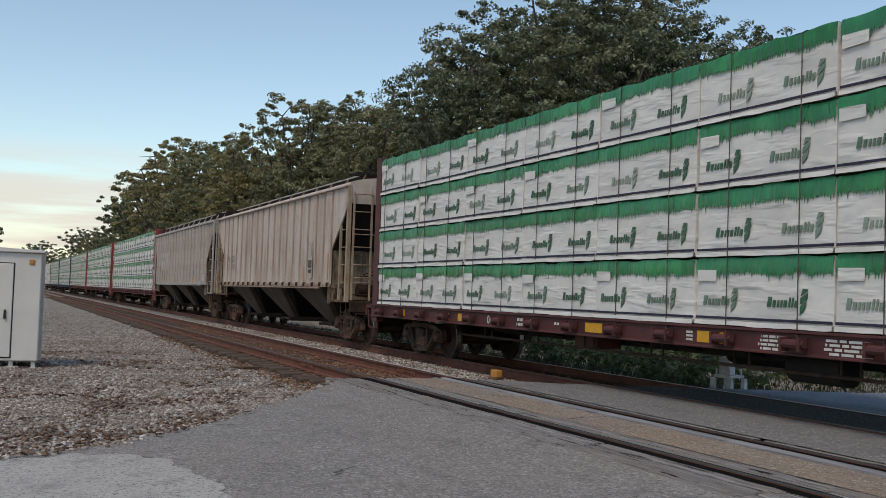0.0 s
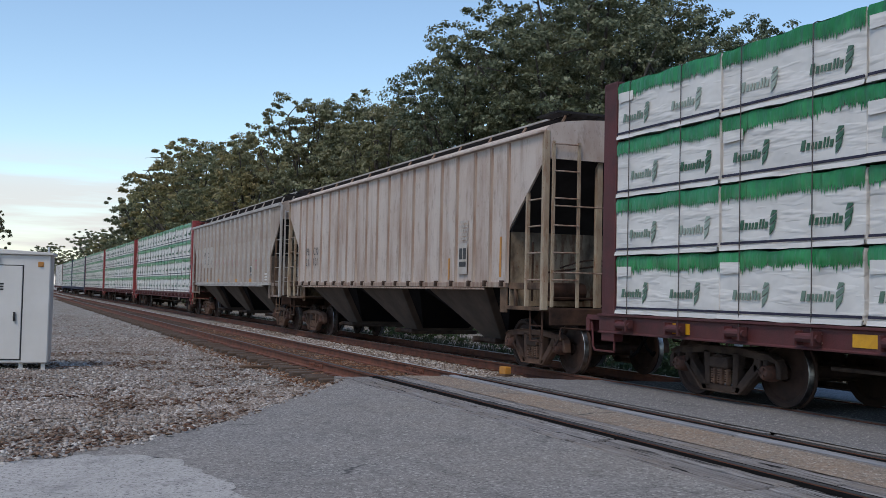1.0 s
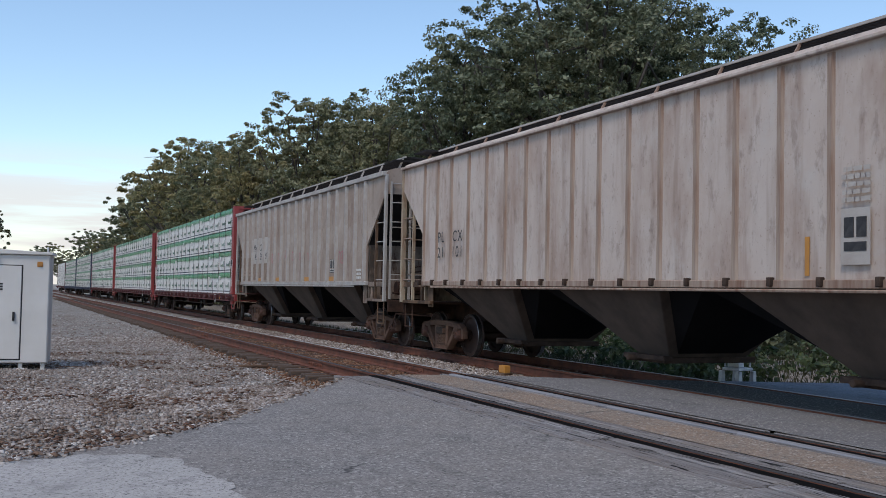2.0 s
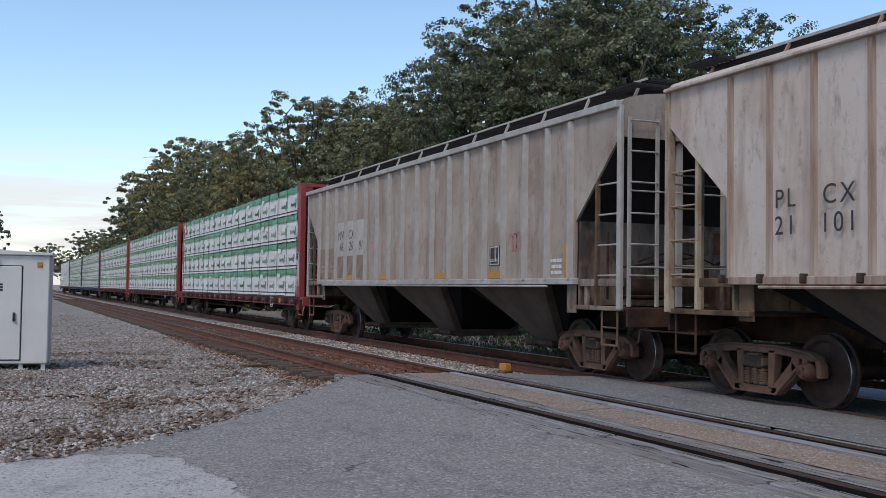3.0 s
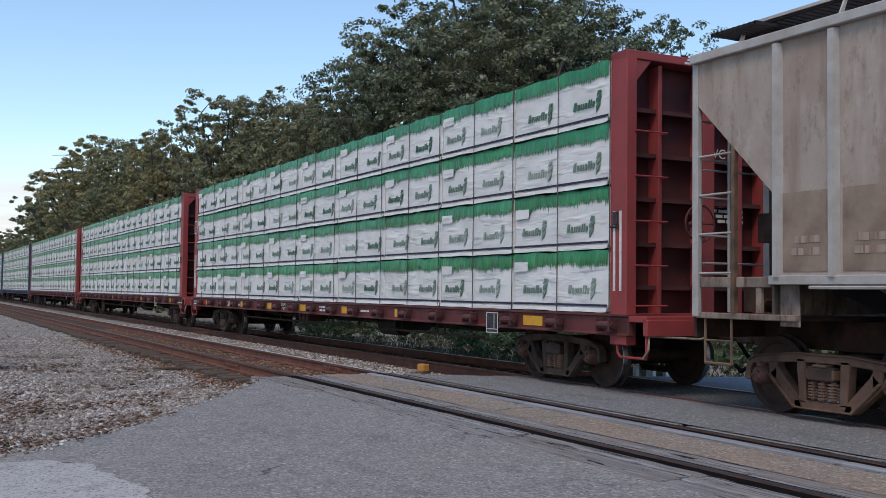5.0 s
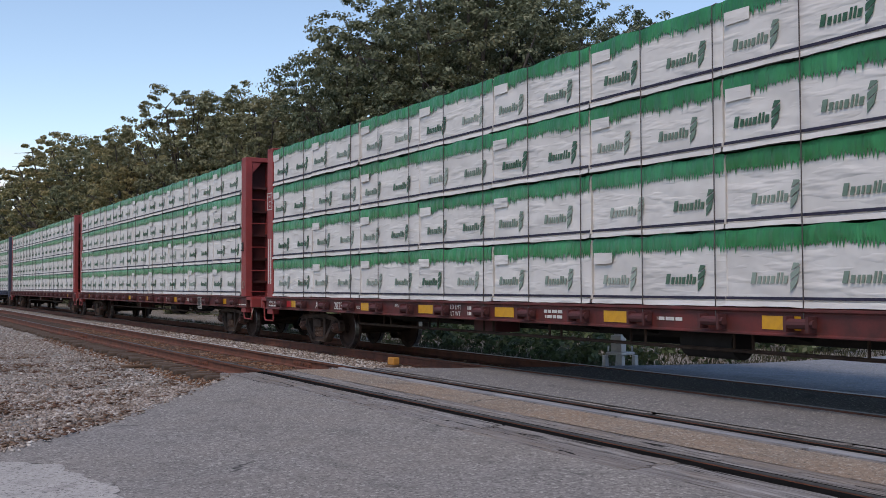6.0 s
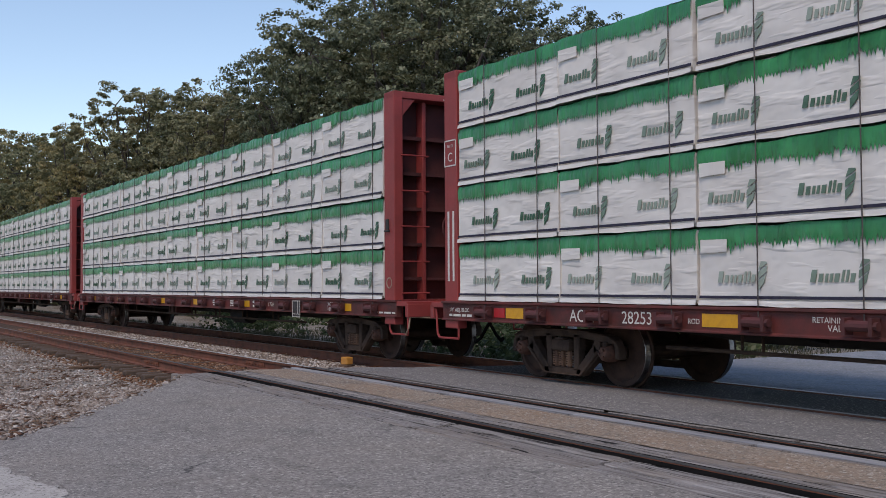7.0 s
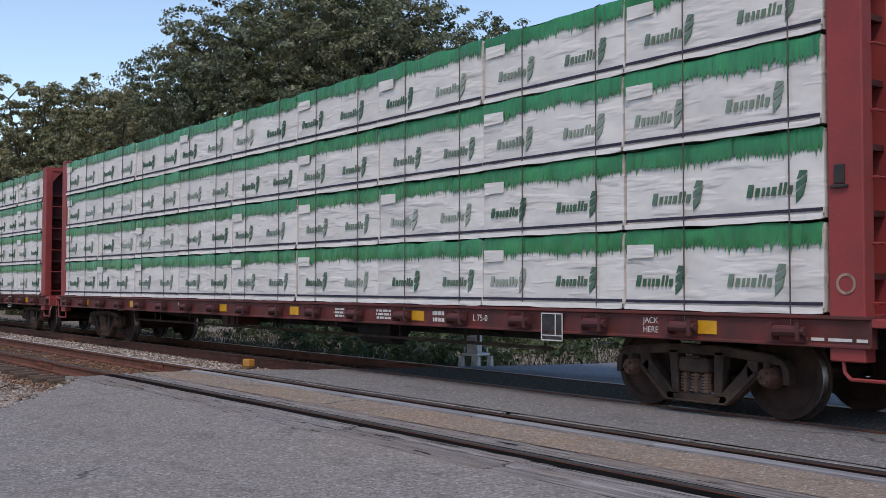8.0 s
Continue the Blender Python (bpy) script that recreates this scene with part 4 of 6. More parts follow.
def make_flat_car(tone, label, u, marks, spin, refl, near_detail, strips, shift):
    car = thing("flat_car", label, "rail car", "cars of the freight train", m=pose(FAR_TRACK, u, 0))
    k = flat_meshes(tone)
    for s in (-1, 1):
        part("side_sill", k["sill"], car, (s * 1.35, 0, 0), turn=0 if s < 0 else 180)
    part("deck", k["deck"], car)
    part("center_sill", k["csill"], car)
    for i in range(-4, 5):
        part("cross_bearer", k["cross"], car, (0, i * 1.35, 0))
    part("center_beam", k["beam"], car)
    part("brake_pipe", k["pipe"], car)
    part("air_tank", k["tank"], car)
    part("valve_box", k["vbox"], car)
    part("brake_cylinder", k["cyl"], car)
    for s in (-1, 1):
        turn = 0 if s < 0 else 180
        bulk = new("bulkhead")
        bulk.parent = car
        bulk.matrix_basis = pose(0, s * (HALF_LOAD + 0.21), 0, 0, 0, turn)
        tagged(bulk, "tall ribbed steel bulkhead at the car's end")
        for side in (-1, 1):
            part("corner_post", k["post"], bulk, (side * 1.31, 0, 0))
        part("panel", k["panel"], bulk)
        part("ribs", k["ribs"], bulk)
        part("stay", k["stay"], bulk, (-0.72, 0, 0))
        part("stay", k["wide_stay"], bulk, (0.12, 0, 0))
        part("stay", k["stay"], bulk, (0.78, 0, 0))
        part("top_beam", k["top"], bulk)
        for z in (1.2, 1.75, 2.36, 2.98, 3.6):
            part("grab_iron", k["handle"], bulk, (0, 0, z))
        if strips:
            part("reflective_strip", STRIPE_ME, bulk, (-1.404 if s < 0 else 1.404, 0.08, 1.95), turn=0)
            part("reflective_strip", STRIPE_ME, bulk, (-1.404 if s < 0 else 1.404, -0.06, 1.95), turn=0)
        part("end_platform", k["platform"], car, turn=turn)
        for side in (-1, 1):
            part("step", k["step"], car, (side * 1.36, s * 11.75, 0), turn=0 if side < 0 else 180)
        add_truck(car, 9.15 if s > 0 else -9.55, "truck", spin)
    part("brake_wheel", k["wheelb"], car, (-0.30, -11.95, 2.35))
    part("chain", k["chain"], car, (-0.30, -11.95, 2.10))
    add_draft_gear(car, 11.9, "rust_rib")
    for i in range(18):
        y = (i - 8.5) * 1.29 + shift
        part("winch", k["winch"], car, (-1.40, y, 0.93))
        part("cable", k["cable"], car, (0, y, 0))
        if near_detail:
            part("winch", k["winch"], car, (1.40, y, 0.93), turn=180)
    for y, mesh in refl:
        part("reflector", mesh, car, (-1.405, y, 0.93))
    for words, size, y, z in marks:
        me = bars_mesh("lettering", *words) if isinstance(words, tuple) else text_mesh(words, size, "white_ink")
        part("lettering", me, car, (-1.406, y, z))
    return car


# ---- lumber bundles ----
BL, BH, BW = 2.49, 0.845, 1.27


def bundle_body(seed):
    """A wrapped stack with softly creased faces; the base is at z = 0."""
    b = Build()
    ny, nz, nx = 22, 8, 6
    hx, hy = BW / 2, BL / 2
    def bulge(y, z, s):
        e = min(1, (hy - abs(y)) / 0.12, z / 0.06, (BH - z) / 0.05)
        f = 0.020 * noise.noise((y * 2.2 + z * 1.5, z * 2.6, seed * 5.1 + s)) + 0.010 * noise.noise((y * 5 - z * 4, z * 6, seed * 3.3 + s))
        return f * max(0.2, e) - 0.010 * (1 - max(0, e))
    for s in (-1, 1):
        vs = [(s * (hx + bulge(-hy + BL * i / ny, BH * j / nz, s)), -hy + BL * i / ny, BH * j / nz) for j in range(nz + 1) for i in range(ny + 1)]
        fs = [(j * (ny + 1) + i, j * (ny + 1) + i + 1, (j + 1) * (ny + 1) + i + 1, (j + 1) * (ny + 1) + i) for j in range(nz) for i in range(ny)]
        b.put(vs, fs)
        b.put([(-hx, s * hy, 0), (hx, s * hy, 0), (hx, s * hy, BH), (-hx, s * hy, BH)], [(0, 1, 2, 3)])
    b.put([(-hx, -hy, BH), (hx, -hy, BH), (hx, hy, BH), (-hx, hy, BH)], [(0, 1, 2, 3)])
    b.put([(-hx, -hy, 0), (hx, -hy, 0), (hx, hy, 0), (-hx, hy, 0)], [(0, 1, 2, 3)])
    bm_me = b.mesh("lumber_pack", "wrap")
    bm_me.shade_smooth()
    bm_me.set_sharp_from_angle(angle=radians(50))
    return bm_me


def bundle_band(seed):
    """The green top of the wrap, with a hem of blade shapes down both long sides."""
    rnd = random.Random(seed)
    b = Build()
    hx, hy, t = BW / 2 + 0.018, BL / 2 - 0.004, 0.006
    n = 110
    for s in (-1, 1):
        ys = [-hy + 2 * hy * i / n for i in range(n + 1)]
        top, mid, edge, low = [], [], [], []
        for i, y in enumerate(ys):
            w = 0.014 * noise.noise((y * 3.5, seed, s))
            deep = 0.185 + 0.05 * noise.noise((y * 1.6, seed * 2.0, s)) + 0.02 * noise.noise((y * 6, seed * 2.0, s + 3))
            tooth = (0.015 + 0.085 * rnd.random() ** 1.6) if i % 2 else -0.045 * rnd.random()
            top.append((s * (hx - 0.02), y, BH + 0.012 + 0.03 * noise.noise((y * 2.4, seed, 5))))
            mid.append((s * (hx + w + 0.004), y, BH - 0.06 + 0.01 * noise.noise((y * 4, seed, 8))))
            edge.append((s * (hx + w * 0.6), y, BH - deep + 0.045))
            low.append((s * (hx + w * 0.5 - 0.001), y, BH - deep - tooth))
        k = n + 1
        fs = [(i, i + 1, k + i + 1, k + i) for i in range(n)] + [(r * k + i, r * k + i + 1, (r + 1) * k + i + 1, (r + 1) * k + i) for r in (1, 2) for i in range(n)]
        b.put(top + mid + edge + low, fs)
    k = 12
    vs = [(x, -hy + 2 * hy * i / k, BH + 0.012 + 0.01 * noise.noise((i * 0.7, x, seed))) for i in range(k + 1) for x in (-hx + 0.02, hx - 0.02)]
    b.put(vs, [(2 * i, 2 * i + 1, 2 * i + 3, 2 * i + 2) for i in range(k)])
    me = b.mesh("green_band", "green")
    me.shade_smooth()
    return me


STRIP = Build().prism([(-BW / 2 - 0.024, 0.062), (-BW / 2 - 0.012, 0.062), (-BW / 2 - 0.012, 0.094), (-BW / 2 - 0.021, 0.094)], -BL / 2 + 0.01, BL / 2 - 0.01, 1)
STRIP_ME = STRIP.mesh("printed_strip", "strip")
HEM = Build()
hem_rows = []
for i in range(25):
    y = -BL / 2 + BL * i / 24
    o = 0.012 * noise.noise((y * 3.1, 0.4, 2.0))
    hem_rows.append([(-BW / 2 + 0.02, y, 0.0), (-BW / 2 - 0.032 - o, y, -0.018 + o), (-BW / 2 - 0.024 - o, y, 0.04), (-BW / 2 + 0.02, y, 0.05)])
HEM.put([p for r in hem_rows for p in r], [(i * 4 + j, (i + 1) * 4 + j, (i + 1) * 4 + (j + 1) % 4, i * 4 + (j + 1) % 4) for i in range(24) for j in range(4)])
HEM_ME = HEM.mesh("hem", "wrap")
TAG_ME = Build().prism([(-0.19, -0.075), (0.20, -0.085), (0.20, 0.07), (-0.19, 0.065)], -0.002, 0.004, 0).mesh("folded_corner", "wrap")


def mark_build():
    """The wrap's printed mark as plain shapes: a run of blocks and a leaf shape cut by two gaps."""
    b = Build()
    y = 0.34
    for w, h in ((0.080, 0.125), (0.062, 0.085), (0.040, 0.085), (0.040, 0.085), (0.064, 0.085), (0.036, 0.120), (0.036, 0.120), (0.062, 0.085)):
        lean = 0.22 * h
        b.prism([(y, 0.0), (y - w * 0.8, 0.0), (y - w * 0.8 - lean, h), (y - lean, h)], -0.003, 0.003, 0)
        y -= w + 0.016
    y -= 0.02
    for poly in ([(0.0, -0.15), (0.0, -0.05), (0.11, 0.03), (0.085, -0.06)], [(0.0, -0.022), (0.005, 0.05), (0.125, 0.118), (0.118, 0.05)], [(0.01, 0.078), (0.045, 0.165), (0.12, 0.16), (0.128, 0.14)]):
        b.prism([(y - p, q + 0.06) for p, q in poly], -0.003, 0.003, 0)
    return b


MARK_ME = mark_build().mesh("printed_mark", "ink")
BODIES = [bundle_body(k) for k in range(4)]
BANDS = [bundle_band(k + 11) for k in range(4)]
BUNDLES = []


def make_bundle(k, green=True):
    label = "white-wrapped lumber pack with a green top band and printed marks" if green else "plain white-wrapped lumber pack on a flat car"
    ob = thing("lumber_pack", label, "lumber pack", "packs stacked on the flat cars", mesh=BODIES[k])
    part("hem", HEM_ME, ob)
    if green:
        part("green_band", BANDS[k], ob, label="green band with a jagged lower edge")
        part("printed_strip", STRIP_ME, ob, label="dark strip of small printing")
        if k != 2:
            part("folded_corner", TAG_ME, ob, (-BW / 2 - 0.026, BL / 2 - 0.24, BH - 0.19 - 0.02 * k))
        off = (0.0, 0.13, -0.1, 0.06)[k]
        for y in (-0.62, 0.62):
            tagged(part("printed_mark", MARK_ME, ob, (-BW / 2 - 0.016, y + off, 0.24), label="green printed bars and a leaf shape"), kind="stuff")
    return ob


FAR_STACK, FAR_COVER = Build(), Build()
for tier in range(4):
    for i in range(9):
        z, y = 1.115 + tier * 0.893, (i - 4) * 2.518
        FAR_STACK.box(0.115, 0.115 + BW, y - BL / 2, y + BL / 2, z, z + BH - 0.24)
        FAR_COVER.box(0.112, 0.118 + BW, y - BL / 2, y + BL / 2, z + BH - 0.24, z + BH + 0.01)
FAR_STACK_ME, FAR_COVER_ME = FAR_STACK.mesh("lumber_stack", "wrap", 0.015), FAR_COVER.mesh("cover", "green", 0.015)


def load_car(u, seed, green=True):
    """Four tiers of nine packs on the near side of the centre beam; those behind it are one joined stack."""
    rnd = random.Random(seed)
    first = {}
    for tier in range(4):
        for i in range(9):
            k = rnd.randrange(4)
            x = FAR_TRACK - (0.115 + BW / 2 + rnd.uniform(-0.016, 0.016))
            m = (x, u + (i - 4) * 2.518 + rnd.uniform(-0.012, 0.012), 1.115 + tier * 0.893, 0, rnd.uniform(-0.25, 0.25), 0)
            if k not in first:
                first[k] = make_bundle(k, green)
                first[k].matrix_basis = pose(*m)
                BUNDLES.append((first[k], m))
            else:
                BUNDLES.append((copy_thing(first[k], pose(*m)), m))
    m = (FAR_TRACK, u, 0, 0, 0, 0)
    stack = thing("lumber_stack", "white-wrapped lumber stacked on the car's far side", "lumber", kind="stuff", mesh=FAR_STACK_ME, m=pose(*m))
    part("cover", FAR_COVER_ME, stack, label="green covers of the stacked lumber")
    BUNDLES.append((stack, m))


SPEED = 10.4
REFL_SMALL = [(y, REFL_S_ME) for y in (-9.9, -6.6, -3.3, 0.2, 3.4, 6.7, 10.0)]
CARS = []


def flat(u, tone, label, marks, refl, seed, green=True, spin=True, near_detail=True, strips=False, shift=0.0):
    car = make_flat_car(tone, label, u, marks, spin, refl, near_detail, strips, shift)
    CARS.append((car, u))
    load_car(u, seed, green)
    return car


RED_LABEL = "oxide red centerbeam flat car loaded with wrapped lumber"
REFL_A = [(y, REFL_ME) for y in (9.7, 6.2, 1.26, -1.6, -4.82, -8.0)]
REFL_D = [(y, REFL_ME) for y in (9.78, 5.95, 3.5, 0.94, -1.8, -4.6, -9.4)]
REFL_E = [(y, REFL_S_ME) for y in (-9.93, -4.82, -1.2, 1.6, 6.4, 9.6)]
car_a = flat(12.70, "maroon", "dark maroon centerbeam flat car with yellow reflectors, loaded with lumber",
             [("062", 0.22, 4.95, 0.92), ("C", 0.22, 7.0, 0.92), ((2, 0.6, 0.17, "white_ink", 3), 0, 3.6, 0.93), ((1, 0.5, 0.07, "white_ink", 4), 0, 2.3, 0.95),
              ((3, 0.16, 0.15, "white_ink", 5), 0, -1.15, 0.93), ((4, 0.5, 0.2, "white_ink", 6), 0, -2.76, 0.92), ((4, 0.75, 0.2, "white_ink", 7), 0, -3.98, 0.92)], REFL_A, 31)
car_d = flat(74.97, "red", "oxide red centerbeam flat car with white numbers, carrying lumber",
             [("AOK", 0.23, 8.35, 0.92), ("28253", 0.22, 7.30, 0.92), ("LD LMT", 0.11, 2.45, 0.98), ("LT WT", 0.11, 2.45, 0.87), ((2, 0.34, 0.18, "white_ink", 8), 0, 1.9, 0.93),
              ("RETAINING", 0.085, 4.5, 0.97), ("VALVE", 0.095, 4.4, 0.89), ("1/4\" ADJ. BLOC", 0.085, 11.3, 0.95), ((1, 0.7, 0.06, "white_ink", 9), 0, 11.3, 0.87),
              ("ROD", 0.085, 6.35, 0.91), ((2, 0.5, 0.15, "white_ink", 10), 0, -0.33, 0.93), ((1, 0.5, 0.07, "white_ink", 11), 0, -2.8, 0.93)], REFL_D, 32, strips=True, shift=-0.41)
part("red_reflector", RED_ME, car_d, (-1.405, 10.22, 0.93))
car_e = flat(100.05, "red", "oxide red centerbeam flat car with small stencils, carrying lumber",
             [("L 75-0", 0.12, -6.23, 0.93), ("JACK", 0.095, -9.19, 0.98), ("HERE", 0.095, -9.19, 0.88), ((3, 0.5, 0.16, "white_ink", 12), 0, -3.95, 0.93), ((3, 0.5, 0.16, "white_ink", 13), 0, -2.74, 0.93),
              ((2, 0.3, 0.18, "white_ink", 14), 0, -5.32, 0.93), ((1, 0.9, 0.05, "white_ink", 15), 0, -11.3, 0.86), ("280", 0.2, 4.8, 0.93), ((2, 0.6, 0.18, "white_ink", 16), 0, 3.5, 0.93)], REFL_E, 33)
car_f = flat(124.95, "red", RED_LABEL, [((2, 0.6, 0.18, "white_ink", 17), 0, -3.0, 0.93), ((2, 0.5, 0.18, "white_ink", 18), 0, 4.0, 0.93)], REFL_SMALL, 34)
car_g = flat(149.85, "blue", "dusty blue centerbeam flat car loaded with wrapped lumber", [((2, 0.6, 0.18, "white_ink", 19), 0, 1.0, 0.93)], REFL_SMALL, 35, spin=False, near_detail=False)
car_h = flat(174.75, "blue", "dusty blue centerbeam flat car loaded with wrapped lumber", [((2, 0.6, 0.18, "white_ink", 20), 0, 1.0, 0.93)], REFL_SMALL, 36, spin=False, near_detail=False)
car_i = flat(199.65, "maroon", "dark centerbeam flat car loaded with plain white bundles", [((2, 0.6, 0.18, "white_ink", 21), 0, 1.0, 0.93)], REFL_SMALL, 37, False, False, False)

# stencil boxes, caution words and car-end lettering
for car, y in ((car_e, -7.64), (car_d, -8.2), (car_f, -8.2)):
    panel = part("stencil_panel", STENCIL_BLACK_ME, car, (-1.43, y, 0.86))
    part("stencil_frame", STENCIL_LINE_ME, panel, (-0.001, 0, 0))


def end_text(words, size, car, x, z, y):
    me = text_mesh(words, size, "white_ink")
    part("lettering", me, car, (x, y, z), turn=90)


for car in (car_d, car_e):
    end_text("CAUTION", 0.13, car, 0.75, 4.66, -HALF_LOAD - 0.395)
    part("lettering", bars_mesh("lettering", 2, 0.75, 0.1, "white_ink", 23), car, (-0.1, -HALF_LOAD - 0.395, 4.66), turn=90)
    end_text("WC 37", 0.2, car, 0.55, 3.42, -HALF_LOAD - 0.12 - 0.04)
    part("lettering", bars_mesh("lettering", 4, 0.62, 0.3, "white_ink", 24), car, (0.62, -HALF_LOAD - 0.16, 2.55), turn=90)
    if car is car_e:
        part("round_stencil", HUB_ME, car, (-1.405, -HALF_LOAD - 0.21, 1.38))
C_BOX = Build()
for y0, y1, z0, z1 in ((-0.17, 0.17, 0.19, 0.21), (-0.17, 0.17, -0.21, -0.19), (-0.17, -0.15, -0.21, 0.21), (0.15, 0.17, -0.21, 0.21)):
    C_BOX.box(-0.003, 0.003, y0, y1, z0, z1)
part("stencil_frame", C_BOX.mesh("stencil_frame", "white_ink"), car_d, (-1.405, HALF_LOAD + 0.21, 3.42))
part("lettering", text_mesh("C", 0.2, "white_ink"), car_d, (-1.406, HALF_LOAD + 0.21, 3.35))
part("lettering", text_mesh("PLATE", 0.06, "white_ink"), car_d, (-1.406, HALF_LOAD + 0.21, 3.53))


# ---- covered hopper cars ----
def make_hopper_car(u, half, lift, rib_y, paint, rib_mat, rib_w, rib_d, label, end_tone, post_tone, post_w, truck_y, reach, chord):
    car = thing("covered_hopper_car", label, "rail car", "cars of the freight train", m=pose(FAR_TRACK, u, 0))
    hx, z0, z1 = 1.57, 1.58, 4.18
    over = half + reach
    outline = [(-half, z0), (half, z0), (half, 2.50), (over, 3.72), (over, z1), (-over, z1), (-over, 3.72), (-half, 2.50)]
    side_me = Build().prism(outline, -0.02, 0.02, 0).mesh("side_panel", paint)
    rib_me = Build().prism([(-rib_d, -rib_w * 0.55), (0.0, -rib_w), (0.0, rib_w), (-rib_d, rib_w * 0.55)], z0 - 0.02, z1 - 0.04, 2).mesh("rib", rib_mat)
    chord_me = Build().box(-0.10, 0.06, -over, over, z1 - 0.02, z1 + chord).mesh("top_chord", rib_mat if chord > 0.05 else paint, 0.01)
    sill_me = Build().box(-0.07, 0.05, -half - 0.02, half + 0.02, z0 - 0.10, z0).mesh("side_sill", rib_mat, 0.008)
    pipe_me = Build().tube((-0.10, -half + 0.8, z0 - 0.13), (-0.10, half - 0.6, z0 - 0.13), 0.02, 6).mesh("conduit", rib_mat)
    for s in (-1, 1):
        turn = 0 if s < 0 else 180
        side = part("side_panel", side_me, car, (s * hx, 0, 0), turn=turn)
        for y in rib_y:
            part("rib", rib_me, side, (-0.018, y * -s, 0))
        part("top_chord", chord_me, car, (s * hx, 0, 0), turn=turn)
        part("side_sill", sill_me, car, (s * hx, 0, 0), turn=turn)
        part("conduit", pipe_me, car, (s * hx, 0, 0), turn=turn)
    arch = [(hx * math.cos(a), z1 + 0.05 + 0.24 * math.sin(a)) for a in np.linspace(0, math.pi, 13)]
    part("roof", Build().prism(arch + [(-hx, z1 - 0.05), (hx, z1 - 0.05)], -over, over, 1).mesh("roof", paint), car)
    # the ends: a vertical upper sheet, the slope sheet below it and a lower plate
    top_me = Build().prism([(-hx, 3.72), (hx, 3.72)] + arch, -0.02, 0.02, 1).mesh("end_sheet", paint)
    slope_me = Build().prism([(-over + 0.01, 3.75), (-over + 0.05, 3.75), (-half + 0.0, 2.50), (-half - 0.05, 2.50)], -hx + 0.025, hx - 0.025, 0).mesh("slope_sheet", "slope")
    plate_me = Build().box(-hx + 0.03, hx - 0.03, -half - 0.06, -half - 0.02, 1.15, 2.54).mesh("end_plate", end_tone)
    platform_me = Build().box(-1.5, 1.5, -over - 0.05, -half + 0.2, 1.08, 1.13).mesh("end_platform", "dark_rust", 0.01)
    beam_me = Build().box(-1.5, 1.5, -over - 0.10, -over - 0.054, 0.84, 1.13).mesh("end_beam", "dark_rust", 0.01)
    draft_me = Build().box(-0.36, 0.36, -over - 0.25, -half + 1.5, 0.72, 1.076).mesh("draft_sill", "dark_rust", 0.01)
    rail_w_me = Build().box(-0.04, 0.04, -over, -half - 0.05, 1.45, 1.57).box(-0.05, -0.02, -half + 0.02, -half + 0.30, 1.02, 1.50).box(-0.05, 0.05, -over, -half + 0.30, 1.08, 1.15).box(-0.03, 0.03, -half - 0.30, -half - 0.22, 1.15, 1.46).mesh("end_sill", "rusty" if paint == "hopper_b" else "grimy_dark", 0.008)
    post_me = Build().box(-post_w, post_w, -0.05, 0.05, 1.1, z1 + 0.02).mesh("corner_post", post_tone, 0.008)
    stile_me = Build().box(-0.025, 0.025, -0.02, 0.02, 1.15, 4.02).mesh("stile", post_tone)
    rung_me = Build().tube((-0.25, -0.03, 0), (0.25, -0.03, 0), 0.014, 6).mesh("rung", rib_mat)
    stile2_me = Build().box(-0.03, 0.03, -0.03, 0.03, 1.15, 3.35).mesh("stile", "rusty" if chord > 0.05 else post_tone)
    rung2_me = Build().tube((0, 0.0, 0), (0, -0.62, 0), 0.014, 6).mesh("rung", rib_mat)

    def end_ladder(x, y, turn):
        lad = new("end_ladder")
        lad.parent = car
        lad.matrix_basis = pose(x, y, 0, 0, 0, turn)
        for sx in (-0.25, 0.25):
            part("stile", stile_me, lad, (sx, 0, 0))
        for k in range(6):
            part("rung", rung_me, lad, (0, 0, 1.62 + 0.47 * k))

    def side_ladder(x, y, turn):
        lad = new("side_ladder")
        lad.parent = car
        lad.matrix_basis = pose(x, y, 0, 0, 0, turn)
        part("stile", stile2_me, lad)
        for k in range(4):
            part("rung", rung2_me, lad, (0, 0, 1.62 + 0.47 * k))

    brace = Build()
    for x in (-0.45, 0.45):
        brace.box(x - 0.05, x + 0.05, -0.05, 0.05, 1.15, 3.9)
    brace_me = brace.mesh("end_brace", post_tone)
    valve = Build().tube((-0.95, 0, 1.42), (-0.25, 0, 1.42), 0.17, 14).box(0.15, 0.55, -0.2, 0.2, 1.2, 1.75).tube((0.0, -0.1, 1.5), (0.9, -0.1, 1.9), 0.03, 6).tube((-1.1, -0.15, 1.3), (1.1, -0.15, 1.3), 0.025, 6)
    valve.tube((-1.45, -0.3, 1.25), (-1.45, -0.3, 2.3), 0.02, 6).tube((0.2, -0.2, 1.2), (0.35, -0.2, 2.6), 0.025, 6).tube((0.9, -0.25, 1.2), (0.9, -0.25, 2.2), 0.02, 6).tube((-1.2, -0.2, 1.75), (0.3, -0.2, 1.95), 0.018, 6)
    valve.tube((-0.1, -0.45, 1.2), (-0.1, -0.45, 1.75), 0.10, 10).box(0.55, 1.1, -0.5, -0.2, 1.16, 1.5)
    valve.tube((0.75, -0.35, 1.15), (0.75, -0.35, 2.05), 0.05, 8).box(0.62, 0.92, -0.45, -0.22, 2.0, 2.35)
